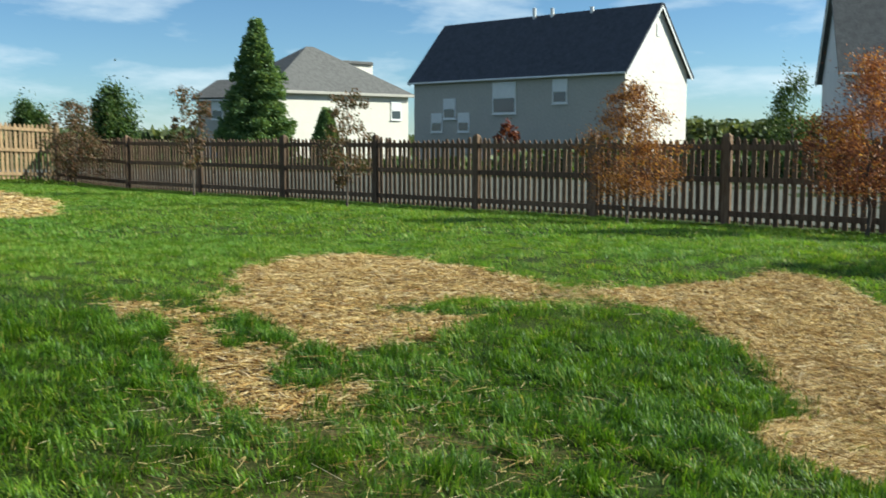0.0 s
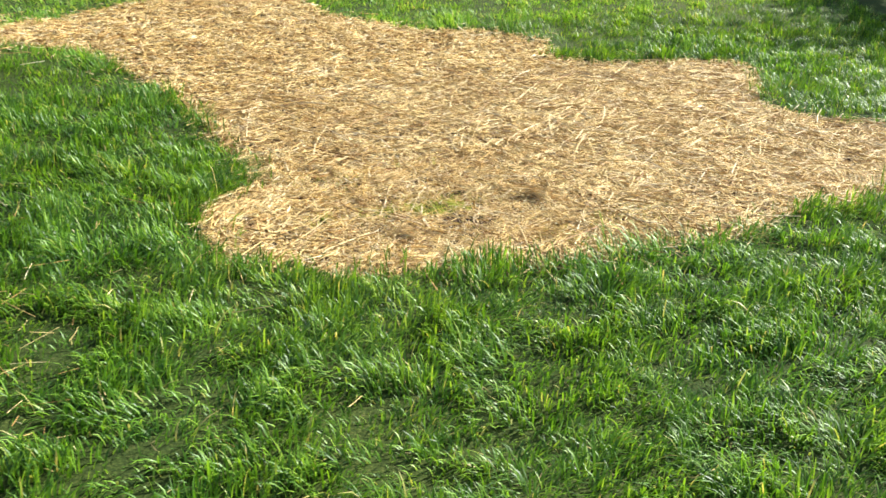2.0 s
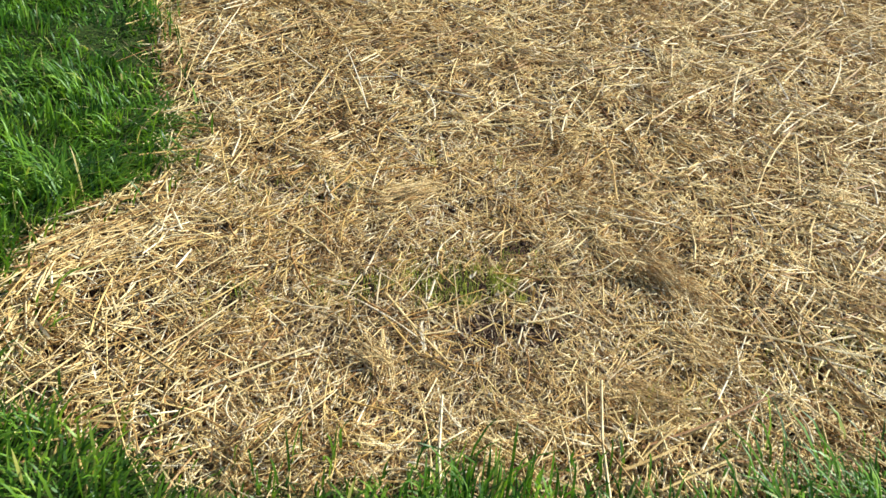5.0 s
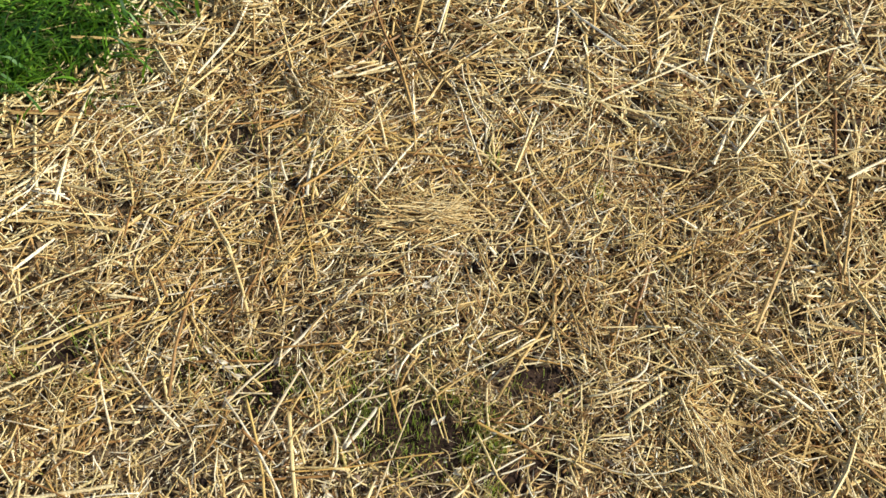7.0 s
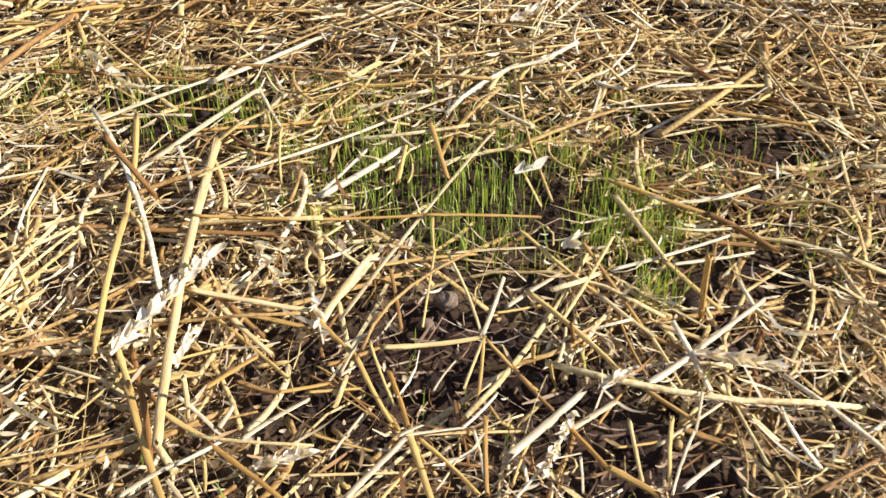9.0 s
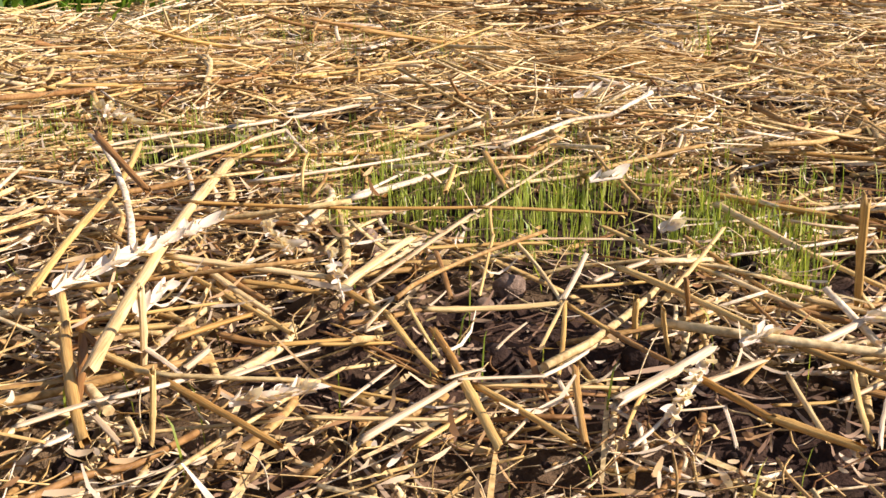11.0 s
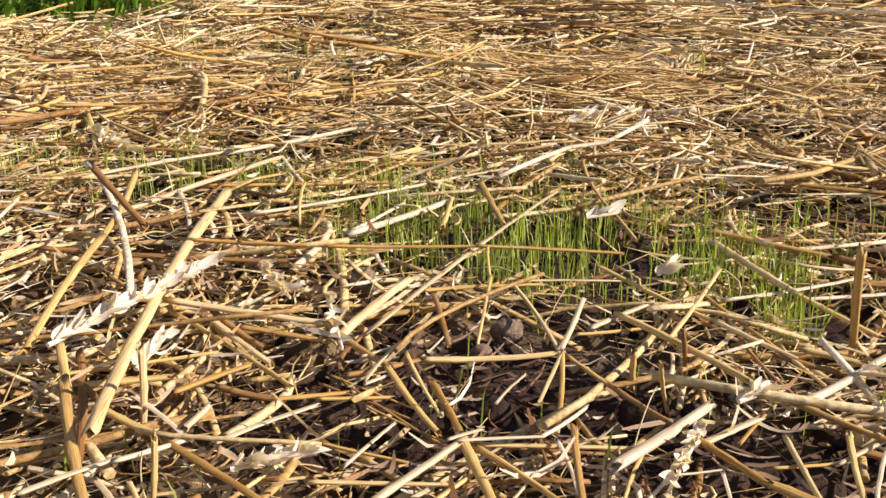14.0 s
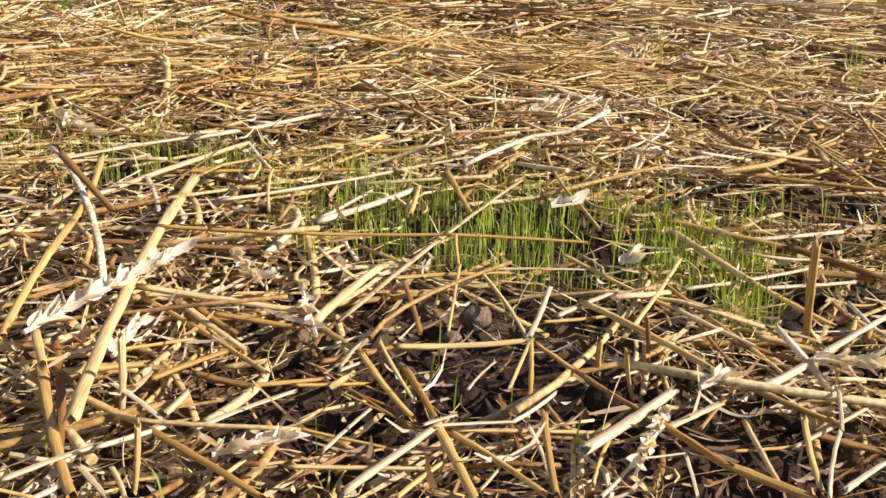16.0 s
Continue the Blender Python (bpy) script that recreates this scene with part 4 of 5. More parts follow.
def mulch(name, x0, x1, y0, y1, per_m2, long, rad, thick, seed, sides, segs, near=None, hole=None, outside=0.0, crook=0.032, lift=0.045):
    rng = np.random.RandomState(seed)
    x, y = scatter(rng, x0, x1, y0, y1, per_m2)
    d = straw_depth(x, y)
    keep = (d > -0.015) | ((d > -outside) & (rng.rand(len(x)) < np.where(x < 0.6, 0.12, 0.05)))
    if near is not None:
        keep &= near(x, y)
    if hole is not None:
        keep &= rng.rand(len(x)) < hole(x, y)
    x, y, d = x[keep], y[keep], d[keep]
    k = len(x)
    size = rng.gamma(2.2, 0.42, k).clip(0.18, 2.6)
    length = long * size
    layer = rng.rand(k) ** 1.3
    pile = 1 + 0.45 * wave(x, y, 5, 31) + 0.3 * wave(x, y, 34, 61) + 0.45 * wave(x, y, 120, 62)
    yaw = rng.uniform(0, np.pi, k) * 0.75 + 0.25 * (0.5 + 0.6 * wave(x, y, 3, 33))
    yaw = np.where(rng.rand(k) < 0.6, yaw, rng.uniform(0, np.pi, k))
    tilt = rng.normal(0, lift, k) * (1 + 1.4 * (size < 0.6))
    radius = rad * rng.uniform(0.45, 1.5, k)
    z = ground_z(x, y) - 0.012 + radius + thick * layer * pile
    ob = tubes(name, x, y, z, yaw, tilt, length, radius, rng.normal(0, crook, k), M_STRAW, sides, segs, rng)
    return tagged(ob, "short broken straw bits between the stalks" if name == "straw_bits" else "loose golden straw strewn over bare soil", "straw", kind="stuff")


def close_by(x, y):
    return (x > 1.72) & (x < 2.72) & (y > 3.66) & (y < 4.62)


def loose_gaps(x, y):
    """Straw lies in handfuls, with thin places between them."""
    return np.clip(0.78 + 0.24 * wave(x, y, 34, 61) + 0.42 * wave(x, y, 120, 62), 0.3, 1)


mulch("straw_mulch", 1.72, 2.72, 3.66, 4.62, 2500, 0.076, 0.00120, 0.013, 201, 6, 5, close_by, thin_spots, 0.0, 0.11, 0.085)
mulch("straw_mulch", 1.72, 2.72, 3.66, 4.62, 800, 0.15, 0.0017, 0.008, 202, 7, 5, lambda x, y: close_by(x, y) & (np.hypot((x - 2.22) / 0.34, (y - 4.02) / 0.30) > 1), thin_spots, 0.0, 0.05)
mulch("straw_bits", 1.72, 2.72, 3.66, 4.62, 9000, 0.020, 0.00085, 0.009, 210, 5, 3, close_by, lambda x, y: thin_spots(x, y) ** 1.6, 0.0, 0.16, 0.20)
mulch("straw_fibres", 1.72, 2.72, 3.66, 4.62, 11000, 0.028, 0.00034, 0.012, 208, 3, 5, close_by, thin_spots, 0.0, 0.26, 0.17)
mulch("straw_mulch", 1.2, 3.4, 3.3, 5.0, 6600, 0.085, 0.00132, 0.018, 203, 3, 2, lambda x, y: ~close_by(x, y), loose_gaps, 0.12, 0.09, 0.07)
mulch("straw_mulch", 1.2, 6.4, 3.3, 5.6, 6500, 0.080, 0.00135, 0.021, 209, 3, 1, lambda x, y: (x > 3.4) | (y > 5.0), loose_gaps, 0.12, 0.07, 0.09)
mulch("straw_mulch", 1.2, 6.4, 3.3, 5.6, 1700, 0.18, 0.0019, 0.021, 207, 4, 3, lambda x, y: ~close_by(x, y), loose_gaps, 0.12, 0.05, 0.055)
mulch("straw_mulch", 0.9, 4.6, 5.6, 8.7, 5200, 0.07, 0.0021, 0.026, 204, 3, 1, None, loose_gaps, 0.15, 0.032, 0.12)
mulch("straw_mulch", -2.3, 1.6, 4.1, 9.3, 4300, 0.075, 0.0021, 0.026, 205, 3, 1, lambda x, y: x < 1.5, loose_gaps, 0.22, 0.032, 0.12)
mulch("straw_mulch", -11.5, -4.2, 12, 21, 500, 0.16, 0.006, 0.02, 206, 3, 1)

# loose straw blown over the worn turf
rng = np.random.RandomState(311)
x, y = np.r_[rng.normal(-0.25, 0.7, 1300), rng.normal(0.85, 0.4, 1100)], np.r_[rng.normal(4.0, 0.7, 1300), rng.normal(6.85, 0.2, 1100)]
keep = straw_depth(x, y) < 0
x, y = x[keep], y[keep]
k = len(x)
tagged(tubes("loose_straw", x, y, ground_z(x, y) + rng.uniform(0.006, 0.04, k), rng.uniform(0, 3.14, k), rng.normal(0, 0.12, k), rng.gamma(2.2, 0.032, k).clip(0.02, 0.2), rng.uniform(0.0009, 0.0019, k), rng.normal(0, 0.03, k), M_STRAW, 4, 2, rng),
       "scattered pale straw on thin worn turf", "straw", kind="stuff")


def strips(name, x, y, z, yaw, length, width, curl, mat, rng, segs=4, turn=1.4, tip=0.25):
    """Dry leaf strips and husks, curled and twisted."""
    k = len(x)
    twist = rng.uniform(-turn, turn, k)
    roll = rng.uniform(-0.43, 0.43, k) * turn
    dx, dy = np.cos(yaw), np.sin(yaw)
    rows = []
    for s in np.linspace(0, 1, segs + 1):
        a = curl * (s - 0.5)
        c = np.c_[x + dx * length * (s - 0.5), y + dy * length * (s - 0.5), z + length * 0.5 * (np.cos(a) - 1) * -1 + 0 * x]
        c[:, 0] += -dy * np.sin(a * 1.5) * length * 0.18
        c[:, 1] += dx * np.sin(a * 1.5) * length * 0.18
        t = roll + twist * s
        half = width * (tip + (1 - tip) * np.sin(np.pi * np.clip(s * 0.92 + 0.04, 0, 1))) / 2
        off = np.c_[-dy * np.cos(t) * half, dx * np.cos(t) * half, np.sin(t) * half]
        rows += [c - off, c + off]
    v = np.stack(rows, 1).reshape(-1, 3)
    per = 2 * (segs + 1)
    shape = np.array([[2 * i, 2 * i + 1, 2 * i + 3, 2 * i + 2] for i in range(segs)]).ravel()
    return new(name, mesh_from(name, v, (np.arange(k)[:, None] * per + shape).ravel(), np.full(k * segs, 4), mat, True))


# split and flattened stalks, lying lowest
for seed, x0, x1, y0, y1, per, long, wide in ((321, 1.72, 2.72, 3.66, 4.62, 1700, 0.058, 0.0018), (322, 1.2, 6.4, 3.3, 5.7, 3600, 0.040, 0.0028), (323, 0.9, 4.6, 5.7, 8.7, 2600, 0.08, 0.0050), (324, -2.3, 1.5, 4.1, 9.3, 1300, 0.10, 0.0070)):
    rng = np.random.RandomState(seed)
    x, y = scatter(rng, x0, x1, y0, y1, per)
    keep = straw_depth(x, y) > 0
    if seed == 321:
        keep &= rng.rand(len(x)) < thin_spots(x, y)
    else:
        keep &= rng.rand(len(x)) < loose_gaps(x, y)
    if seed == 322:
        keep &= ~close_by(x, y)
    x, y = x[keep], y[keep]
    k = len(x)
    rise = (-0.010, 0.009) if seed == 321 else (-0.008, 0.020)
    tagged(strips("flat_straw", x, y, ground_z(x, y) + rise[0] + rise[1] * rng.rand(k), rng.uniform(0, 3.14, k), (long * rng.gamma(2.5, 0.4, k)).clip(0.01, 0.25), wide * rng.uniform(0.5, 1.5, k), rng.normal(0, 0.5, k), M_STRAW, rng, 4 if seed == 321 else 3, 0.9, 0.55),
           "flattened pale straw pieces in the mulch", "straw", kind="stuff")

rng = np.random.RandomState(301)
x, y = scatter(rng, 1.72, 2.72, 3.66, 4.62, 12000)
keep = (straw_depth(x, y) > 0) & (rng.rand(len(x)) < thin_spots(x, y))
x, y = x[keep], y[keep]
k = len(x)
tagged(strips("chaff", x, y, ground_z(x, y) - 0.009 + 0.012 * rng.rand(k), rng.uniform(0, 6.3, k), rng.gamma(1.8, 0.0060, k).clip(0.003, 0.03), rng.uniform(0.0008, 0.0024, k), rng.uniform(-2.4, 2.4, k), M_CHAFF, rng),
       "pale dry husks and leaf shreds among straw", "chaff", kind="stuff")

rng = np.random.RandomState(303)
x, y = scatter(rng, 1.72, 2.72, 3.86, 4.62, 500)
keep = (straw_depth(x, y) > 0) & (rng.rand(len(x)) < thin_spots(x, y))
x, y = x[keep], y[keep]
k = len(x)
tagged(strips("dry_leaf_strips", x, y, ground_z(x, y) - 0.004 + 0.007 * rng.rand(k), rng.uniform(0, 6.3, k), rng.uniform(0.012, 0.045, k), rng.uniform(0.0008, 0.0020, k), rng.uniform(-3.0, 3.0, k), M_CHAFF, rng, 8),
       "curled pale dry straw leaves on the mulch", "straw leaves", kind="stuff")

def wisp(cx, cy, ux, uy, wide, high, count, seed, rad=0.0010):
    """A raised, matted handful of fine straw, drawn out along (ux, uy)."""
    rng = np.random.RandomState(seed)
    u_, v_ = rng.normal(0, 1, count), rng.normal(0, 1, count)
    run = math.hypot(ux, uy)
    x, y = cx + ux * u_ - uy / run * wide * v_, cy + uy * u_ + ux / run * wide * v_
    z = ground_z(x, y) + 0.002 + high * rng.rand(count) * np.exp(-(u_ ** 2 + v_ ** 2) / 3)
    ob = tubes("straw_wisp", x, y, z, rng.normal(math.atan2(uy, ux), 0.38, count), rng.normal(0, 0.14, count), rng.uniform(0.03, 0.12, count), rad * rng.uniform(0.6, 1.5, count), rng.normal(0, 0.09, count), M_WISP, 4, 3, rng)
    return tagged(ob, "loose golden brown wisp of fine straw on mulch", "straw", kind="stuff")


wisp(2.672, 4.028, 0.038, -0.058, 0.020, 0.040, 170, 304)
wisp(2.225, 4.40, 0.030, 0.006, 0.016, 0.026, 150, 308, 0.0007)
wisp(2.49, 3.72, 0.030, -0.030, 0.026, 0.022, 60, 309)
wisp(2.018, 3.925, 0.010, -0.022, 0.016, 0.022, 60, 310)
wisp(1.56, 4.33, 0.05, 0.02, 0.04, 0.020, 110, 312)
wisp(2.64, 3.80, 0.03, -0.03, 0.03, 0.022, 50, 313)
wisp(3.05, 3.90, 0.03, -0.03, 0.03, 0.022, 50, 314)

# small raised tufts all over the large patch
rng = np.random.RandomState(306)
tx, ty = rng.uniform(1.4, 4.9, 620), rng.uniform(3.55, 7.4, 620)
keep = (straw_depth(tx, ty) > 0.05) & (np.hypot((tx - 2.22) / 0.36, (ty - 4.03) / 0.26) > 1)
tx, ty = tx[keep], ty[keep]
own = np.repeat(np.arange(len(tx)), 42)
k = len(own)
span, run = rng.uniform(0.018, 0.06, len(tx))[own], rng.uniform(0, 3.14, len(tx))[own]
u_, v_ = rng.normal(0, 1, k), rng.normal(0, 1, k)
x, y = tx[own] + span * (u_ * np.cos(run) - 0.5 * v_ * np.sin(run)), ty[own] + span * (u_ * np.sin(run) + 0.5 * v_ * np.cos(run))
z = ground_z(x, y) + 0.018 * rng.rand(k) * np.exp(-(u_ ** 2 + v_ ** 2) / 2.5)
tagged(tubes("straw_tufts", x, y, z, run + rng.normal(0, 0.7, k), rng.normal(0, 0.22, k), rng.uniform(0.02, 0.10, k), rng.uniform(0.0006, 0.0015, k), rng.normal(0, 0.07, k), M_STRAW, 3, 2, rng),
       "small raised tufts of loose golden straw", "straw", kind="stuff")

# brown shreds on the open soil
rng = np.random.RandomState(307)
k = 900
x, y = rng.normal(2.25, 0.09, k), rng.normal(3.96, 0.07, k)
tagged(strips("soil_litter", x, y, ground_z(x, y) - 0.011 + 0.006 * rng.rand(k), rng.uniform(0, 6.3, k), rng.gamma(1.8, 0.006, k).clip(0.003, 0.04), rng.uniform(0.0005, 0.0018, k), rng.uniform(-2.2, 2.2, k), M_SHRED, rng, 5),
       "small brown plant shreds on dark soil", "chaff", kind="stuff")

# soil crumbs in the open places
rng = np.random.RandomState(305)
x, y = scatter(rng, 1.8, 2.65, 3.7, 4.5, 8000)
keep = straw_depth(x, y) > 0.05
x, y = x[keep], y[keep]
k = len(x)
r = rng.gamma(1.8, 0.0010, k).clip(0.0007, 0.0060)
ico = bmesh.new()
bmesh.ops.create_icosphere(ico, subdivisions=1, radius=1)
iv = np.array([v.co[:] for v in ico.verts])
ifc = np.array([[v.index for v in f.verts] for f in ico.faces])
ico.free()
ball = iv[None] * (r[:, None, None] * rng.uniform(0.6, 1.15, (k, len(iv), 1))) * np.array([1, 1, 0.75])
v = ball + np.c_[x, y, ground_z(x, y) - 0.0125 + 0.4 * r][:, None]
tagged(new("soil_crumbs", mesh_from("soil_crumbs", v.reshape(-1, 3), (np.arange(k)[:, None] * len(iv) + ifc.ravel()).ravel(), np.full(k * len(ifc), 3), M_SOIL)),
       "dark crumbly soil lumps between the straw", "soil", kind="stuff")


# ---- seedlings ----
def sprouts(name, cx, cy, rx, ry, count, tall, seed):
    rng = np.random.RandomState(seed)
    a, q_ = rng.uniform(0, 2 * np.pi, count), np.sqrt(rng.rand(count))
    x, y = cx + rx * q_ * np.cos(a), cy + ry * q_ * np.sin(a)
    keep = rng.rand(count) < 0.75 + 0.5 * wave(x, y, 60, seed)
    x, y = x[keep], y[keep]
    k = len(x)
    ob = blades(name, x, y, ground_z(x, y) - 0.013, tall * rng.uniform(0.55, 1.25, k), rng.uniform(0.00045, 0.00085, k), np.radians(np.abs(rng.normal(0, 14, k))), rng.uniform(0, 6.3, k), M_SEEDLING, rng)
    return tagged(ob, "fine bright green grass seedlings sprouting from soil", "seedlings", group="sprouting grass", kind="stuff")


sprouts("grass_seedlings", 2.262, 4.094, 0.10, 0.062, 820, 0.019, 401)
sprouts("grass_seedlings", 2.200, 4.075, 0.07, 0.045, 320, 0.017, 402)
sprouts("grass_seedlings", 2.349, 4.034, 0.013, 0.012, 60, 0.024, 403)
sprouts("grass_seedlings", 2.330, 4.085, 0.034, 0.028, 210, 0.020, 404)
sprouts("grass_seedlings", 2.135, 4.14, 0.07, 0.05, 330, 0.019, 405)
sprouts("grass_seedlings", 2.005, 4.13, 0.08, 0.055, 330, 0.019, 406)
sprouts("grass_seedlings", 2.24, 4.18, 0.14, 0.06, 340, 0.018, 407)
sprouts("grass_seedlings", 2.40, 4.12, 0.08, 0.06, 240, 0.019, 408)
sprouts("grass_seedlings", 2.303, 4.511, 0.012, 0.012, 14, 0.05, 409)
sprouts("grass_seedlings", 2.453, 4.476, 0.012, 0.012, 12, 0.055, 410)
sprouts("grass_seedlings", 2.25, 4.15, 0.6, 0.5, 700, 0.02, 411)
sprouts("grass_seedlings", 1.98, 4.46, 0.16, 0.10, 220, 0.025, 412)
sprouts("grass_seedlings", 2.90, 3.74, 0.22, 0.10, 420, 0.03, 413)
sprouts("grass_seedlings", 1.80, 4.13, 0.08, 0.06, 200, 0.03, 414)
sprouts("grass_seedlings", 2.52, 3.70, 0.10, 0.06, 160, 0.03, 415)

# ---- single stalks that lie on top ----
STALK_LOOK = {"s": (M_STALK, "golden dry straw stalk lying on straw mulch"), "y": (M_YELLOW, "yellow dry straw stalk lying across others"), "o": (M_GOLD, "golden brown straw stalk lying on the mulch"),
              "p": (M_PALE, "bleached pale straw stalk lying on straw mulch"), "r": (M_RUST, "brown straw stalk lying on soil, weathered or toned as shaded"), "g": (M_STALK, "thin dull straw stalk sticking out of mulch")}


def stalk(x0, y0, h0, x1, y1, h1, dia, tone):
    """A single stalk between two places in plan, at heights in millimetres over the mulch, with a joint and split ends."""
    rng = random.Random(int(x0 * 7919 + y0 * 104729 + x1 * 31))
    a, b = Vector((x0, y0, gz(x0, y0) + h0 / 1000)), Vector((x1, y1, gz(x1, y1) + h1 / 1000))
    ax = b - a
    long = ax.length
    ax.normalize()
    lt = ax.cross(Vector((0, 0, 1))).normalized()
    up = lt.cross(ax)
    r, sides, segs = dia / 2000, 9, 12
    bow, sag, joint = rng.uniform(-0.028, 0.028) * long, rng.uniform(-0.012, 0.006) * long, rng.choice((3, 4, 6, 7))
    squash = rng.uniform(0.6, 0.95) if tone != "p" else rng.uniform(0.35, 0.7)
    verts = []
    for s in range(segs + 1):
        t = s / segs
        c = a + ax * (t * long) + (lt * bow + up * sag) * (4 * t * (1 - t))
        c += (lt * rng.gauss(0, 1) + up * rng.gauss(0, 0.6)) * min(0.06 * r, 0.0015 * long)
        k = r * (1.0 - 0.14 * t) * rng.uniform(0.97, 1.03) * (1.16 if s == joint and dia > 1.6 else 1.0)
        for i in range(sides):
            w = 2 * math.pi * i / sides
            end = ax * (rng.uniform(-1.6, 1.6) * r * (s in (0, segs)))
            verts.append(c + lt * (math.cos(w) * k) + up * (math.sin(w) * k * squash) + end)
    # the hollow inside, drawn back from each mouth
    faces = [(s * sides + i, s * sides + (i + 1) % sides, (s + 1) * sides + (i + 1) % sides, (s + 1) * sides + i) for s in range(segs) for i in range(sides)]
    for s, way in ((0, 1), (segs, -1)):
        o = len(verts)
        mid = sum((verts[s * sides + i] for i in range(sides)), Vector()) / sides
        verts += [mid + (verts[s * sides + i] - mid) * 0.72 + ax * (way * r * 1.6) for i in range(sides)]
        faces += [(s * sides + (i + 1) % sides, s * sides + i, o + i, o + (i + 1) % sides) for i in range(sides)] + [tuple(range(o, o + sides))]
    me = bpy.data.meshes.new("straw_stalk")
    me.from_pydata([((v - a).dot(ax), -(v - a).dot(lt), (v - a).dot(up)) for v in verts], [], faces)
    me.polygons.foreach_set("use_smooth", np.array([len(f) == 4 for f in faces], dtype=bool))
    mat, label = STALK_LOOK[tone]
    me.materials.append(mat)
    ob = new("straw_stalk", me)
    ob.matrix_basis = Matrix.Translation(a) @ Matrix((ax, -lt, up)).transposed().to_4x4()
    return tagged(ob, label, "straw", "loose straw stalks")


stalk(2.086, 4.094, 2, 2.153, 3.873, 8, 5.0, "y")
stalk(2.031, 4.101, 4, 2.072, 4.007, 7, 3.4, "g")
stalk(2.072, 4.007, 7, 2.104, 3.913, 6, 3.6, "s")
stalk(2.112, 3.920, 6, 2.128, 3.900, 4, 3.1, "s")
stalk(2.125, 3.903, 5, 2.168, 3.849, 4, 3.5, "s")
stalk(2.113, 3.928, 0, 2.149, 3.873, 0, 3.0, "r")
stalk(2.043, 3.999, 2, 2.148, 4.021, 1, 3.5, "r")
stalk(2.123, 3.968, 3, 2.184, 3.970, 2, 3.4, "s")
stalk(2.184, 3.971, 2, 2.215, 3.947, 2, 2.8, "s")
stalk(2.214, 3.948, 2, 2.241, 3.913, 2, 2.4, "s")
stalk(2.142, 3.963, 2, 2.177, 3.940, 0, 2.9, "y")
stalk(2.128, 3.963, 1, 2.189, 3.928, 0, 2.0, "g")
stalk(2.155, 3.962, 0, 2.187, 3.961, 0, 2.9, "o")
stalk(2.141, 3.970, 0, 2.169, 3.950, 0, 2.9, "r")
stalk(2.155, 3.913, 0, 2.171, 3.938, 0, 2.5, "o")
stalk(2.127, 3.909, 0, 2.150, 3.920, 1, 3.1, "g")
stalk(2.111, 3.907, 1, 2.158, 3.941, 1, 1.8, "s")
stalk(2.167, 3.921, 0, 2.187, 3.919, 0, 2.6, "r")
stalk(2.186, 3.919, 0, 2.207, 3.930, 0, 2.2, "o")
stalk(2.147, 3.904, 3, 2.172, 3.890, 2, 2.0, "p")
stalk(2.171, 3.891, 3, 2.173, 3.904, 4, 2.5, "p")
stalk(2.142, 3.896, 2, 2.168, 3.886, 3, 2.7, "s")
stalk(2.170, 3.883, 4, 2.214, 3.862, 4, 2.4, "o")
stalk(2.148, 3.849, 5, 2.163, 3.870, 5, 2.3, "p")
stalk(2.163, 3.869, 5, 2.176, 3.886, 4, 2.2, "p")
stalk(2.182, 3.889, 2, 2.202, 3.917, 2, 2.3, "p")
stalk(2.120, 3.914, 0, 2.142, 3.898, 0, 2.3, "r")
stalk(2.169, 3.866, 2, 2.179, 3.855, 2, 1.6, "y")
stalk(2.161, 3.863, 3, 2.175, 3.853, 3, 1.9, "p")
stalk(2.158, 3.847, 3, 2.163, 3.857, 3, 2.1, "p")
stalk(2.214, 3.878, 3, 2.252, 3.890, 2, 1.4, "y")
stalk(2.233, 3.869, 5, 2.249, 3.905, 5, 2.7, "p")
stalk(2.246, 3.904, 6, 2.254, 3.912, 6, 1.5, "p")
stalk(2.100, 4.018, 6, 2.222, 4.051, 6, 2.2, "o")
stalk(2.221, 4.051, 6, 2.281, 4.068, 4, 2.0, "s")
stalk(2.200, 3.968, 1, 2.242, 4.145, 3, 2.2, "p")
stalk(2.192, 3.964, 1, 2.202, 4.018, 2, 3.9, "y")
stalk(2.207, 4.012, 0, 2.253, 4.034, 0, 2.1, "s")
stalk(2.241, 4.029, 2, 2.288, 4.049, 0, 1.9, "p")
stalk(2.227, 4.048, 8, 2.233, 4.025, 4, 1.4, "g")
stalk(2.233, 4.026, 4, 2.239, 3.975, 0, 1.3, "g")
stalk(2.241, 4.024, 4, 2.267, 3.976, 2, 1.7, "g")
stalk(2.268, 3.973, 3, 2.271, 4.013, 5, 2.3, "p")
stalk(2.269, 3.971, 3, 2.266, 3.942, 0, 1.5, "s")
stalk(2.269, 3.972, 3, 2.274, 3.926, 0, 1.7, "s")
# dark end of the next stalk: shade on it put into the brown tone
stalk(2.202, 3.940, 0, 2.224, 3.957, 1, 2.5, "r")
stalk(2.223, 3.956, 1, 2.269, 3.974, 2, 3.0, "y")
stalk(2.211, 3.935, 2, 2.214, 3.957, 4, 1.5, "p")
stalk(2.204, 3.950, 2, 2.218, 3.963, 4, 1.6, "p")
stalk(2.211, 3.935, 1, 2.218, 3.945, 1, 1.7, "p")
stalk(2.218, 3.958, 2, 2.239, 3.924, 1, 1.5, "g")
stalk(2.231, 3.943, 1, 2.249, 3.910, 4, 2.5, "o")
stalk(2.248, 3.911, 4, 2.266, 3.879, 3, 3.2, "s")
stalk(2.253, 3.908, 3, 2.284, 3.886, 3, 2.1, "s")
stalk(2.248, 3.906, 5, 2.271, 3.917, 4, 1.5, "p")
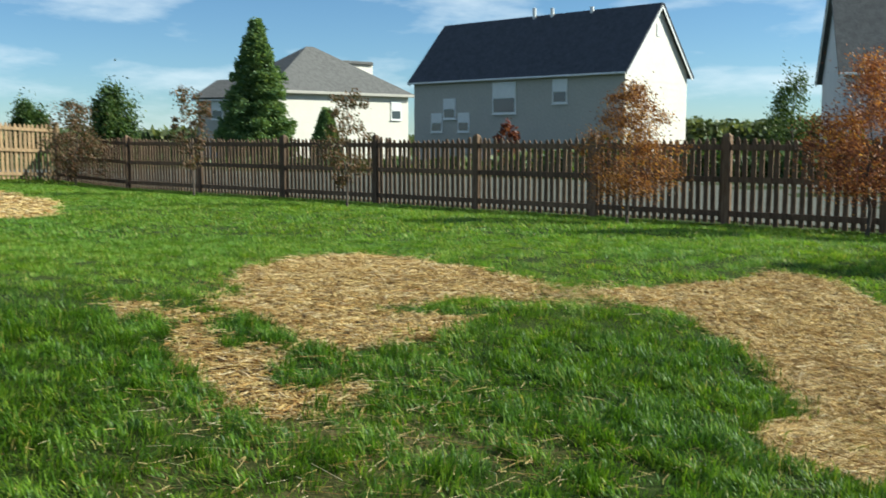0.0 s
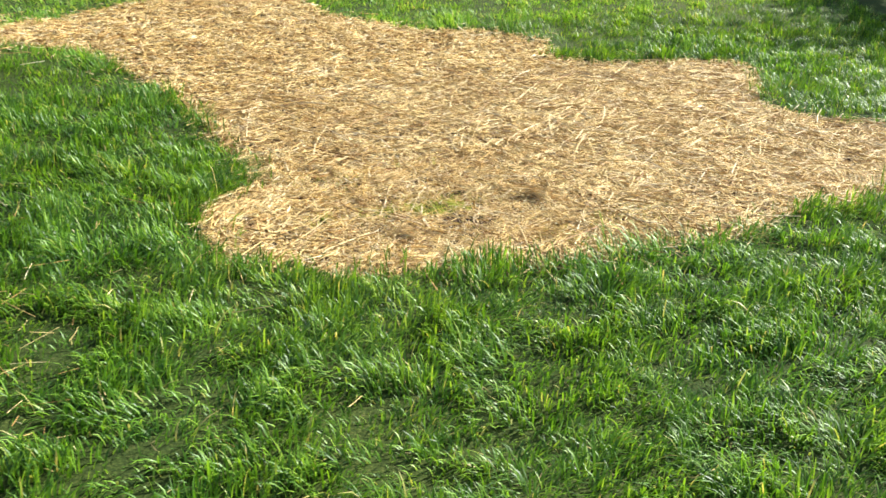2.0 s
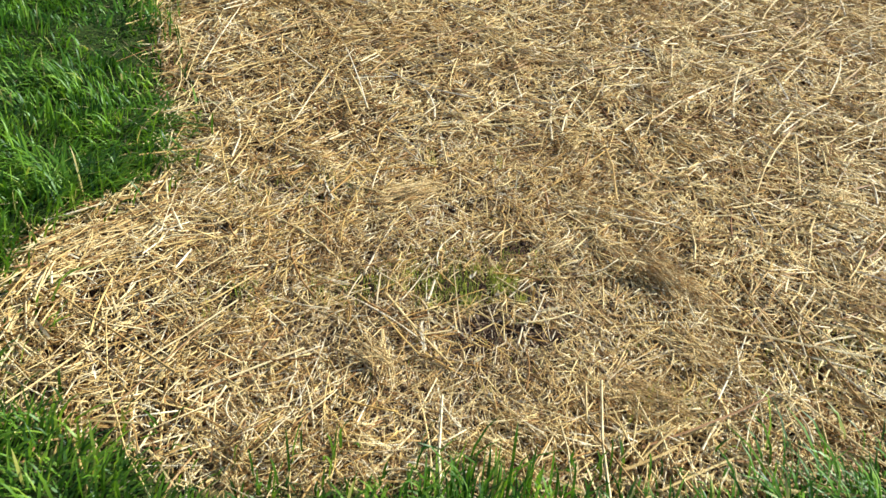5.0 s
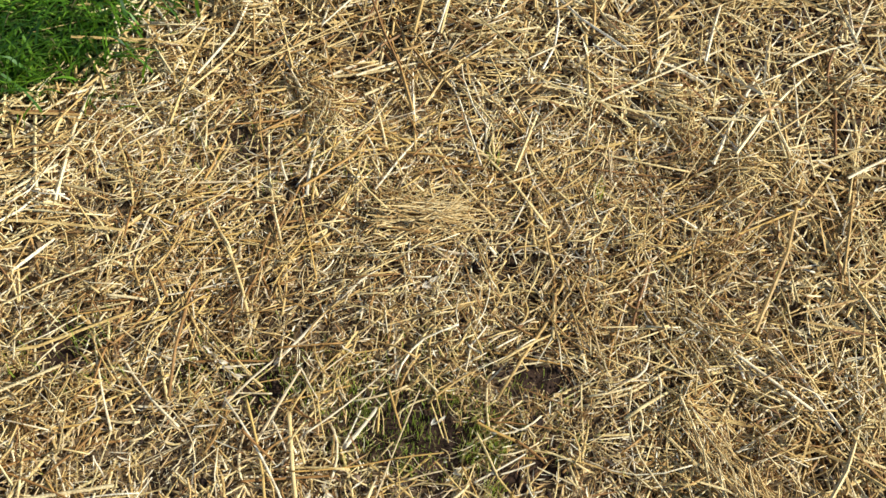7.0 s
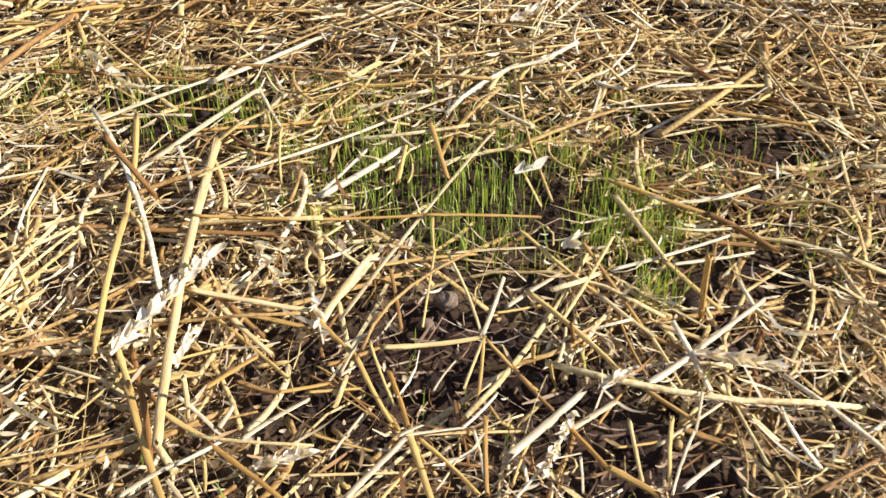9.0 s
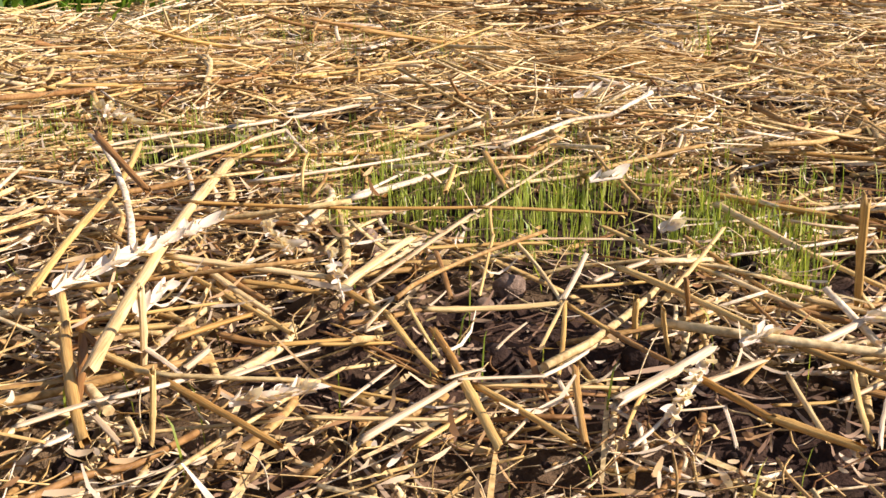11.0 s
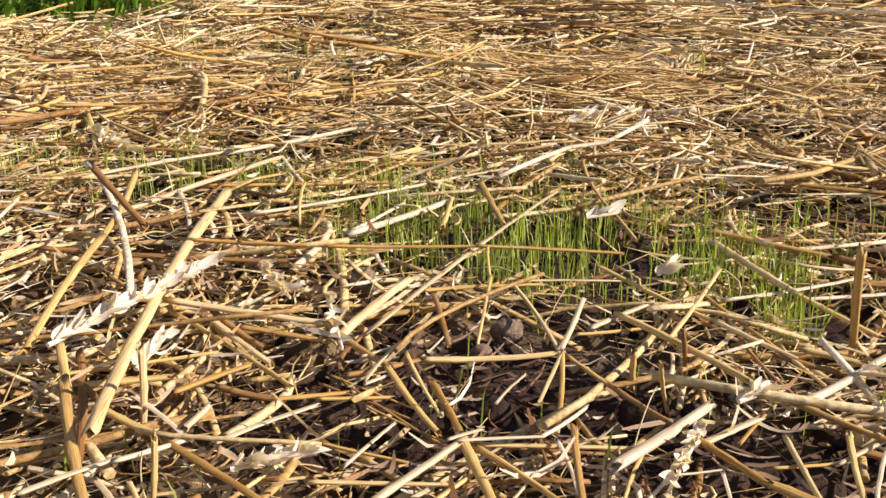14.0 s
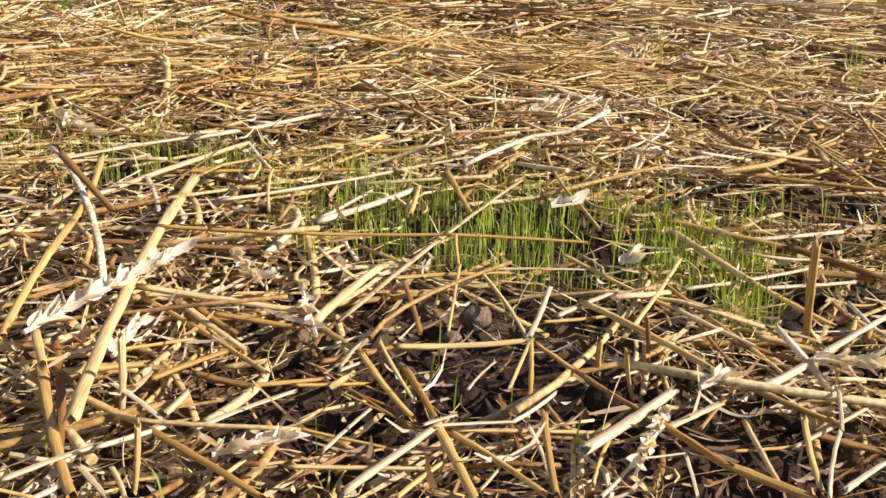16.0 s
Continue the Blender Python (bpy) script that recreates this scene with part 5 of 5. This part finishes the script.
stalk(2.270, 3.916, 4, 2.281, 3.941, 2, 1.6, "p")
stalk(2.252, 3.910, 2, 2.296, 3.925, 0, 1.7, "y")
stalk(2.200, 3.922, 1, 2.222, 3.930, 1, 1.8, "s")
stalk(2.196, 3.933, 0, 2.233, 3.920, 0, 1.1, "r")
stalk(2.202, 3.937, 0, 2.243, 3.910, 0, 1.1, "r")
stalk(2.198, 3.939, 0, 2.230, 3.927, 0, 0.9, "o")
stalk(2.214, 3.925, 0, 2.244, 3.912, 0, 0.9, "s")
stalk(2.220, 3.890, 1, 2.227, 3.916, 1, 1.4, "p")
stalk(2.209, 3.901, 0, 2.236, 3.899, 0, 1.3, "g")
stalk(2.246, 3.873, 3, 2.255, 3.895, 2, 1.6, "s")
stalk(2.266, 3.885, 1, 2.271, 3.901, 2, 1.1, "p")
stalk(2.279, 3.925, 4, 2.287, 3.887, 2, 2.2, "s")
stalk(2.275, 3.918, 3, 2.284, 3.896, 2, 1.5, "p")
stalk(2.265, 3.934, 0, 2.276, 3.903, 0, 1.4, "r")
stalk(2.270, 3.973, 2, 2.298, 3.948, 1, 1.9, "s")
stalk(2.275, 3.997, 1, 2.297, 4.027, 2, 2.4, "p")
stalk(2.270, 3.993, 0, 2.295, 4.007, 0, 1.5, "g")
stalk(2.213, 4.012, 0, 2.230, 3.970, 0, 2.1, "r")
stalk(2.253, 3.937, 0, 2.259, 3.957, 1, 1.1, "p")
stalk(2.292, 3.906, 5, 2.318, 3.949, 5, 4.0, "p")
stalk(2.315, 3.928, 3, 2.332, 3.948, 3, 2.9, "p")
stalk(2.283, 3.962, 1, 2.310, 3.933, 4, 2.0, "r")
stalk(2.310, 3.933, 4, 2.333, 3.910, 5, 2.4, "o")
stalk(2.332, 3.911, 5, 2.354, 3.902, 5, 3.4, "s")
stalk(2.345, 3.963, 2, 2.366, 3.989, 3, 3.7, "p")
stalk(2.366, 3.989, 3, 2.398, 4.032, 4, 2.9, "p")
stalk(2.284, 4.009, 3, 2.331, 3.968, 4, 2.7, "s")
stalk(2.330, 3.969, 4, 2.368, 3.945, 4, 2.5, "s")
stalk(2.273, 4.058, 1, 2.318, 4.017, 2, 2.3, "g")
stalk(2.318, 4.018, 2, 2.346, 3.995, 2, 2.2, "g")
stalk(2.306, 4.057, 1, 2.342, 3.998, 2, 2.1, "s")
stalk(2.342, 4.001, 1, 2.361, 3.968, 0, 1.7, "s")
stalk(2.339, 3.998, 1, 2.364, 3.992, 0, 2.6, "r")
stalk(2.328, 4.010, 0, 2.345, 3.971, 0, 1.5, "r")
stalk(2.318, 4.102, 2, 2.350, 4.048, 4, 3.3, "g")
stalk(2.349, 4.049, 4, 2.377, 4.022, 2, 2.8, "g")
stalk(2.322, 4.037, 2, 2.382, 4.082, 2, 2.5, "p")
stalk(2.352, 4.052, 0, 2.394, 4.073, 0, 2.3, "p")
stalk(2.349, 4.003, 2, 2.368, 4.000, 1, 2.8, "y")
stalk(2.300, 3.986, 1, 2.321, 4.060, 5, 2.0, "y")
stalk(2.316, 4.115, 2, 2.370, 4.096, 3, 4.1, "o")
stalk(2.369, 4.097, 3, 2.406, 4.075, 2, 3.7, "r")
stalk(2.339, 4.118, 0, 2.415, 4.120, 0, 2.3, "r")
stalk(2.368, 4.076, 0, 2.408, 4.081, 0, 3.1, "r")
stalk(2.369, 3.960, 8, 2.367, 3.938, 6, 1.5, "p")
stalk(2.367, 3.939, 6, 2.359, 3.905, 4, 1.4, "p")
stalk(2.357, 3.944, 5, 2.358, 3.911, 2, 2.0, "s")
stalk(2.339, 3.940, 3, 2.347, 3.909, 2, 1.8, "s")
stalk(2.352, 3.929, 3, 2.380, 3.962, 3, 1.7, "p")
stalk(2.334, 3.925, 1, 2.361, 3.938, 1, 1.4, "g")
stalk(2.360, 3.944, 0, 2.380, 3.940, 0, 3.4, "r")
stalk(2.363, 3.908, 5, 2.377, 3.926, 5, 2.1, "p")
stalk(2.326, 3.936, 0, 2.338, 3.964, 0, 1.3, "g")
stalk(2.298, 3.887, 4, 2.306, 3.905, 4, 1.4, "p")
stalk(2.307, 3.910, 3, 2.321, 3.917, 3, 1.0, "p")
stalk(2.321, 3.914, 4, 2.324, 3.898, 2, 1.2, "p")
stalk(2.299, 3.917, 3, 2.296, 3.895, 2, 1.3, "s")
stalk(2.006, 4.089, 1, 2.053, 4.157, 1, 3.2, "p")
stalk(2.055, 4.152, 2, 2.106, 4.232, 2, 4.4, "p")
stalk(2.105, 4.233, 1, 2.165, 4.324, 0, 2.6, "p")
stalk(2.054, 4.047, 2, 2.090, 4.150, 4, 3.8, "p")
stalk(2.089, 4.153, 4, 2.119, 4.113, 3, 2.1, "p")
stalk(2.118, 4.115, 3, 2.137, 4.063, 0, 1.7, "g")
stalk(2.038, 4.055, 20, 2.079, 4.029, 5, 3.5, "r")
stalk(2.068, 4.102, 0, 2.154, 4.139, 0, 2.7, "o")
stalk(2.108, 4.067, 1, 2.190, 4.157, 2, 2.6, "p")
stalk(2.190, 4.156, 2, 2.225, 4.197, 1, 2.2, "p")
stalk(2.161, 4.059, 1, 2.192, 4.113, 2, 5.1, "p")
stalk(2.158, 4.058, 0, 2.173, 4.109, 1, 2.4, "p")
stalk(2.198, 4.083, 0, 2.195, 4.114, 4, 2.7, "g")
stalk(1.949, 4.140, 0, 2.051, 4.157, 0, 3.1, "r")
stalk(1.897, 4.227, 0, 1.957, 4.252, 0, 2.8, "p")
stalk(1.955, 4.251, 0, 2.014, 4.278, 0, 2.4, "p")
stalk(1.926, 4.167, 0, 1.954, 4.235, 0, 3.1, "s")
stalk(2.067, 4.080, 4, 2.091, 4.045, 1, 2.5, "p")
stalk(2.179, 4.225, 0, 2.354, 4.306, 0, 2.5, "y")
stalk(2.321, 4.223, 0, 2.382, 4.270, 1, 3.1, "p")
stalk(2.280, 4.177, 0, 2.321, 4.210, 0, 2.2, "p")
stalk(2.295, 4.164, 0, 2.300, 4.213, 6, 1.9, "p")
stalk(2.299, 4.213, 6, 2.319, 4.248, 4, 2.4, "p")
stalk(2.373, 4.262, 0, 2.446, 4.276, 0, 2.9, "r")
stalk(2.329, 4.212, 0, 2.432, 4.208, 1, 2.7, "o")
stalk(2.398, 4.228, 0, 2.450, 4.301, 1, 2.2, "s")
stalk(2.203, 4.142, 5, 2.226, 4.090, 2, 3.1, "g")
stalk(2.391, 4.312, 1, 2.433, 4.401, 1, 2.1, "p")
stalk(2.341, 4.409, 0, 2.367, 4.494, 0, 2.8, "p")
stalk(2.394, 4.371, 0, 2.453, 4.313, 0, 2.5, "s")
stalk(2.156, 3.898, 23, 2.152, 3.901, -6, 2.5, "s")
stalk(2.178, 3.866, 17, 2.174, 3.868, -6, 1.9, "s")
stalk(2.367, 4.020, 35, 2.369, 4.023, -6, 3.6, "g")
stalk(2.293, 3.968, 9, 2.293, 3.972, -6, 2.2, "s")
stalk(2.302, 3.956, 12, 2.305, 3.960, -6, 1.9, "s")
stalk(2.308, 3.982, 13, 2.310, 3.986, -6, 1.8, "r")
stalk(2.111, 4.042, 2, 2.105, 4.043, -6, 2.3, "g")


def husk_mesh(long, wide, rng):
    """A thin boat-shaped husk with a keel and a drawn-out, bent tip."""
    bm = bmesh.new()
    n, curl = 6, rng.uniform(-0.35, 0.5)
    rows = []
    for i in range(n + 1):
        t = i / n
        w = wide * 0.5 * (math.sin(math.pi * min(1, 0.12 + 0.88 * t) ** 0.8) ** 0.8 if t < 1 else 0.0) + 0.00012
        z = curl * long * t * t
        rows.append([bm.verts.new((s_ * w, (abs(s_) - 0.7) * 0.45 * w + z + rng.uniform(-0.06, 0.06) * w, t * long)) for s_ in (-1, -0.5, 0, 0.5, 1)])
    for p, q_ in zip(rows, rows[1:]):
        for j in range(4):
            bm.faces.new((p[j], p[j + 1], q_[j + 1], q_[j]))
    return bm


def bent_ear(x0, y0, h0, x1, y1, h1, count, size, label, seed=9):
    """An empty cereal ear: a thin zigzag stem and loose pale open husks."""
    a, b = Vector((x0, y0, gz(x0, y0) + h0 / 1000)), Vector((x1, y1, gz(x1, y1) + h1 / 1000))
    ear = empty("cereal_ear", Matrix.Translation(a), label, "seed head", "cereal ears")
    ax = (b - a)
    long = ax.length
    ax.normalize()
    lt = ax.cross(Vector((0, 0, 1))).normalized()
    up = lt.cross(ax)
    rng = random.Random(seed)
    bm = bmesh.new()
    bmesh.ops.create_cone(bm, cap_ends=True, segments=6, radius1=0.0009, radius2=0.0005, depth=long)
    turn = ax.to_track_quat("Z", "Y").to_matrix().to_4x4()
    bm.transform(Matrix.Translation(ax * long / 2) @ turn)
    part("stem", bm, M_HUSK, ear)
    for i in range(count):
        t = 0.03 + 0.92 * (i + rng.uniform(-0.3, 0.3)) / count
        side = (1 if i % 2 else -1)
        for j in range(rng.choice((1, 2, 2, 3))):
            bm = husk_mesh(size * rng.uniform(0.65, 1.2), size * rng.uniform(0.36, 0.58), rng)
            way = (ax * rng.uniform(0.7, 1.3) + lt * side * rng.uniform(0.0, 0.75) + up * rng.uniform(-0.15, 0.5)).normalized()
            spin = Matrix.Rotation(rng.uniform(-1.3, 1.3), 4, "Z")
            bm.transform(Matrix.Translation(ax * (t * long) + up * 0.001) @ way.to_track_quat("Z", "Y").to_matrix().to_4x4() @ spin)
            part("husk", bm, M_HUSK, ear, smooth=True)
    return ear


M_HUSK = leafy("pale_husk", [(0.0, (0.74, 0.60, 0.40)), (1.0, (0.88, 0.80, 0.63))], 0.3, 0.6, 0.25)
bent_ear(2.112, 3.914, 9, 2.130, 3.999, 8, 26, 0.0084, "bleached empty cereal ear lying on straw")
bent_ear(2.142, 4.008, 4, 2.167, 3.980, 5, 12, 0.0070, "dull tan cereal ear in the mulch", 10)
bent_ear(2.178, 3.989, 4, 2.199, 3.948, 5, 7, 0.0062, "dull tan cereal ear in the mulch", 17)
bent_ear(2.365, 3.985, 5, 2.402, 3.984, 7, 14, 0.0085, "bleached cereal ear lying on straw", 18)
bent_ear(2.316, 3.936, 6, 2.307, 3.899, 5, 15, 0.0060, "bleached broken cereal ear on straw", 13)
bent_ear(2.297, 4.042, 7, 2.302, 4.045, 9, 3, 0.0085, "pale open husks among grass seedlings", 14)
bent_ear(2.194, 3.875, 5, 2.214, 3.887, 6, 14, 0.0064, "bleached broken cereal ear on straw", 12)
bent_ear(1.964, 4.162, 4, 2.018, 4.123, 6, 9, 0.010, "bleached broken cereal ear on straw", 11)
bent_ear(2.227, 4.290, 3, 2.248, 4.305, 6, 9, 0.009, "bleached broken cereal ear on straw", 15)
bent_ear(2.262, 4.100, 7, 2.276, 4.108, 8, 3, 0.009, "pale open husks among grass seedlings", 19)
bent_ear(2.326, 3.953, 5, 2.339, 3.965, 6, 7, 0.0060, "dull tan cereal ear in the mulch", 16)
bent_ear(2.139, 3.920, 2, 2.138, 3.945, 4, 8, 0.0062, "dull tan cereal ear in the mulch", 20)


def pebble(x, y, h, size, seed, mat, label, category="stone"):
    rng = random.Random(seed)
    bm = bmesh.new()
    bmesh.ops.create_icosphere(bm, subdivisions=3, radius=1)
    off = Vector((rng.random() * 9, rng.random() * 9, seed))
    for v in bm.verts:
        v.co *= 1 + 0.28 * noise.noise(v.co * 1.3 + off) + 0.2 * noise.noise(v.co * 3.5 + off) * (category != "stone") + 0.07 * noise.noise(v.co * 6 + off)
        v.co = Vector((v.co.x * size[0], v.co.y * size[1], v.co.z * size[2]))
    ob = part("pebble" if category == "stone" else "soil_clod", bm, mat, None, label, Matrix.Translation((x, y, gz(x, y) - 0.012 + h)), True)
    return tagged(ob, label, category, "small stones" if category == "stone" else "soil clods")


pebble(2.180, 4.024, 0.007, (0.0062, 0.0052, 0.0060), 1, M_STONE, "round brown pebble among grass seedlings")
pebble(2.244, 4.004, 0.004, (0.0062, 0.0046, 0.0054), 2, M_STONE, "brown pebble in dark soil beside straw")
pebble(2.238, 3.986, 0.003, (0.0044, 0.0030, 0.0034), 3, M_STONE, "small pale pebble in dark soil")
pebble(2.296, 3.960, 0.003, (0.0066, 0.0056, 0.0062), 4, M_SOIL, "dark crumbly soil clod between straw stalks", "clod")
pebble(2.250, 3.948, 0.003, (0.006, 0.005, 0.005), 5, M_SOIL, "dark crumbly soil clod between straw stalks", "clod")
pebble(2.228, 3.936, 0.003, (0.007, 0.006, 0.005), 6, M_SOIL, "dark crumbly soil clod between straw stalks", "clod")
pebble(2.392, 4.128, 0.004, (0.012, 0.009, 0.007), 7, M_SOIL, "dark crumbly soil clod between straw stalks", "clod")
pebble(2.30, 4.34, 0.004, (0.012, 0.010, 0.009), 8, M_SOIL, "dark crumbly soil clod between straw stalks", "clod")


# the top layer of the mulch round there, stalk by stalk
layer = empty("straw_layer", Matrix.Identity(4), "top layer of long loose straw on bare soil", "straw")
rng = random.Random(79)
KINDS = []
for i in range(48):
    long, rad = min(0.28, 0.035 + rng.gammavariate(2.0, 0.034)), rng.uniform(0.0007, 0.0020)
    bend, lift, sq = rng.uniform(-0.10, 0.10), rng.uniform(-0.02, 0.02), rng.uniform(0.3, 1.0)
    vs, fs, segs, sides = [], [], 7, 7
    kink, bow = rng.randrange(2, 6), rng.gauss(0, 0.07)
    for s_ in range(segs + 1):
        t = s_ / segs - 0.5
        k = rad * (1.22 if s_ == 2 + i % 3 and rad > 0.0011 else rng.uniform(0.88, 1.08))
        sway = long * (bend * 4 * t * t + bow * max(0, s_ - kink) / segs) + rng.gauss(0, 0.06) * rad
        for j in range(sides):
            w = 2 * math.pi * j / sides
            fray = rng.uniform(-2.2, 2.2) * rad if s_ in (0, segs) else 0
            vs.append((t * long + fray, sway + k * math.cos(w), long * lift * 4 * t * t + k * sq * math.sin(w)))
    fs = [(s_ * sides + j, s_ * sides + (j + 1) % sides, (s_ + 1) * sides + (j + 1) % sides, (s_ + 1) * sides + j) for s_ in range(segs) for j in range(sides)]
    fs += [tuple(range(sides))[::-1], tuple(range(segs * sides, (segs + 1) * sides))]
    me = bpy.data.meshes.new("stalk")
    me.from_pydata(vs, [], fs)
    me.polygons.foreach_set("use_smooth", np.array([len(f) == 4 for f in fs], dtype=bool))
    me.materials.append((M_STALK, M_STALK, M_PALE, M_STALK, M_RUST)[i % 5])
    KINDS.append(me)
made = 0
while made < 290:
    x, y = rng.uniform(1.80, 2.66), rng.uniform(3.72, 4.58)
    if float(straw_depth(x, y)) < 0.03 or rng.random() > float(thin_spots(np.array(x), np.array(y))) ** 1.5:
        continue
    open_ground = math.hypot((x - 2.23) / 0.22, (y - 3.96) / 0.14) < 1
    pick = rng.choice(KINDS)
    if open_ground and (float(thin_spots(np.array(x), np.array(y))) < 0.5 or max(v.co.x for v in pick.vertices) > 0.03 or rng.random() < 0.6):
        continue
    if math.hypot((x - 2.22) / 0.34, (y - 4.04) / 0.30) < 1 and (max(v.co.x for v in pick.vertices) > 0.028 or rng.random() < 0.5):
        continue
    ob = new("stalk", pick)
    ob.parent = layer
    yaw = rng.choice((rng.uniform(0, 180), rng.gauss(25, 22)))
    ob.matrix_basis = pose(x, y, gz(x, y) - rng.uniform(-0.001, 0.006) - 0.003 * open_ground, rng.uniform(-90, 90), rng.gauss(0, 2.2) + 2.9, yaw)
    made += 1
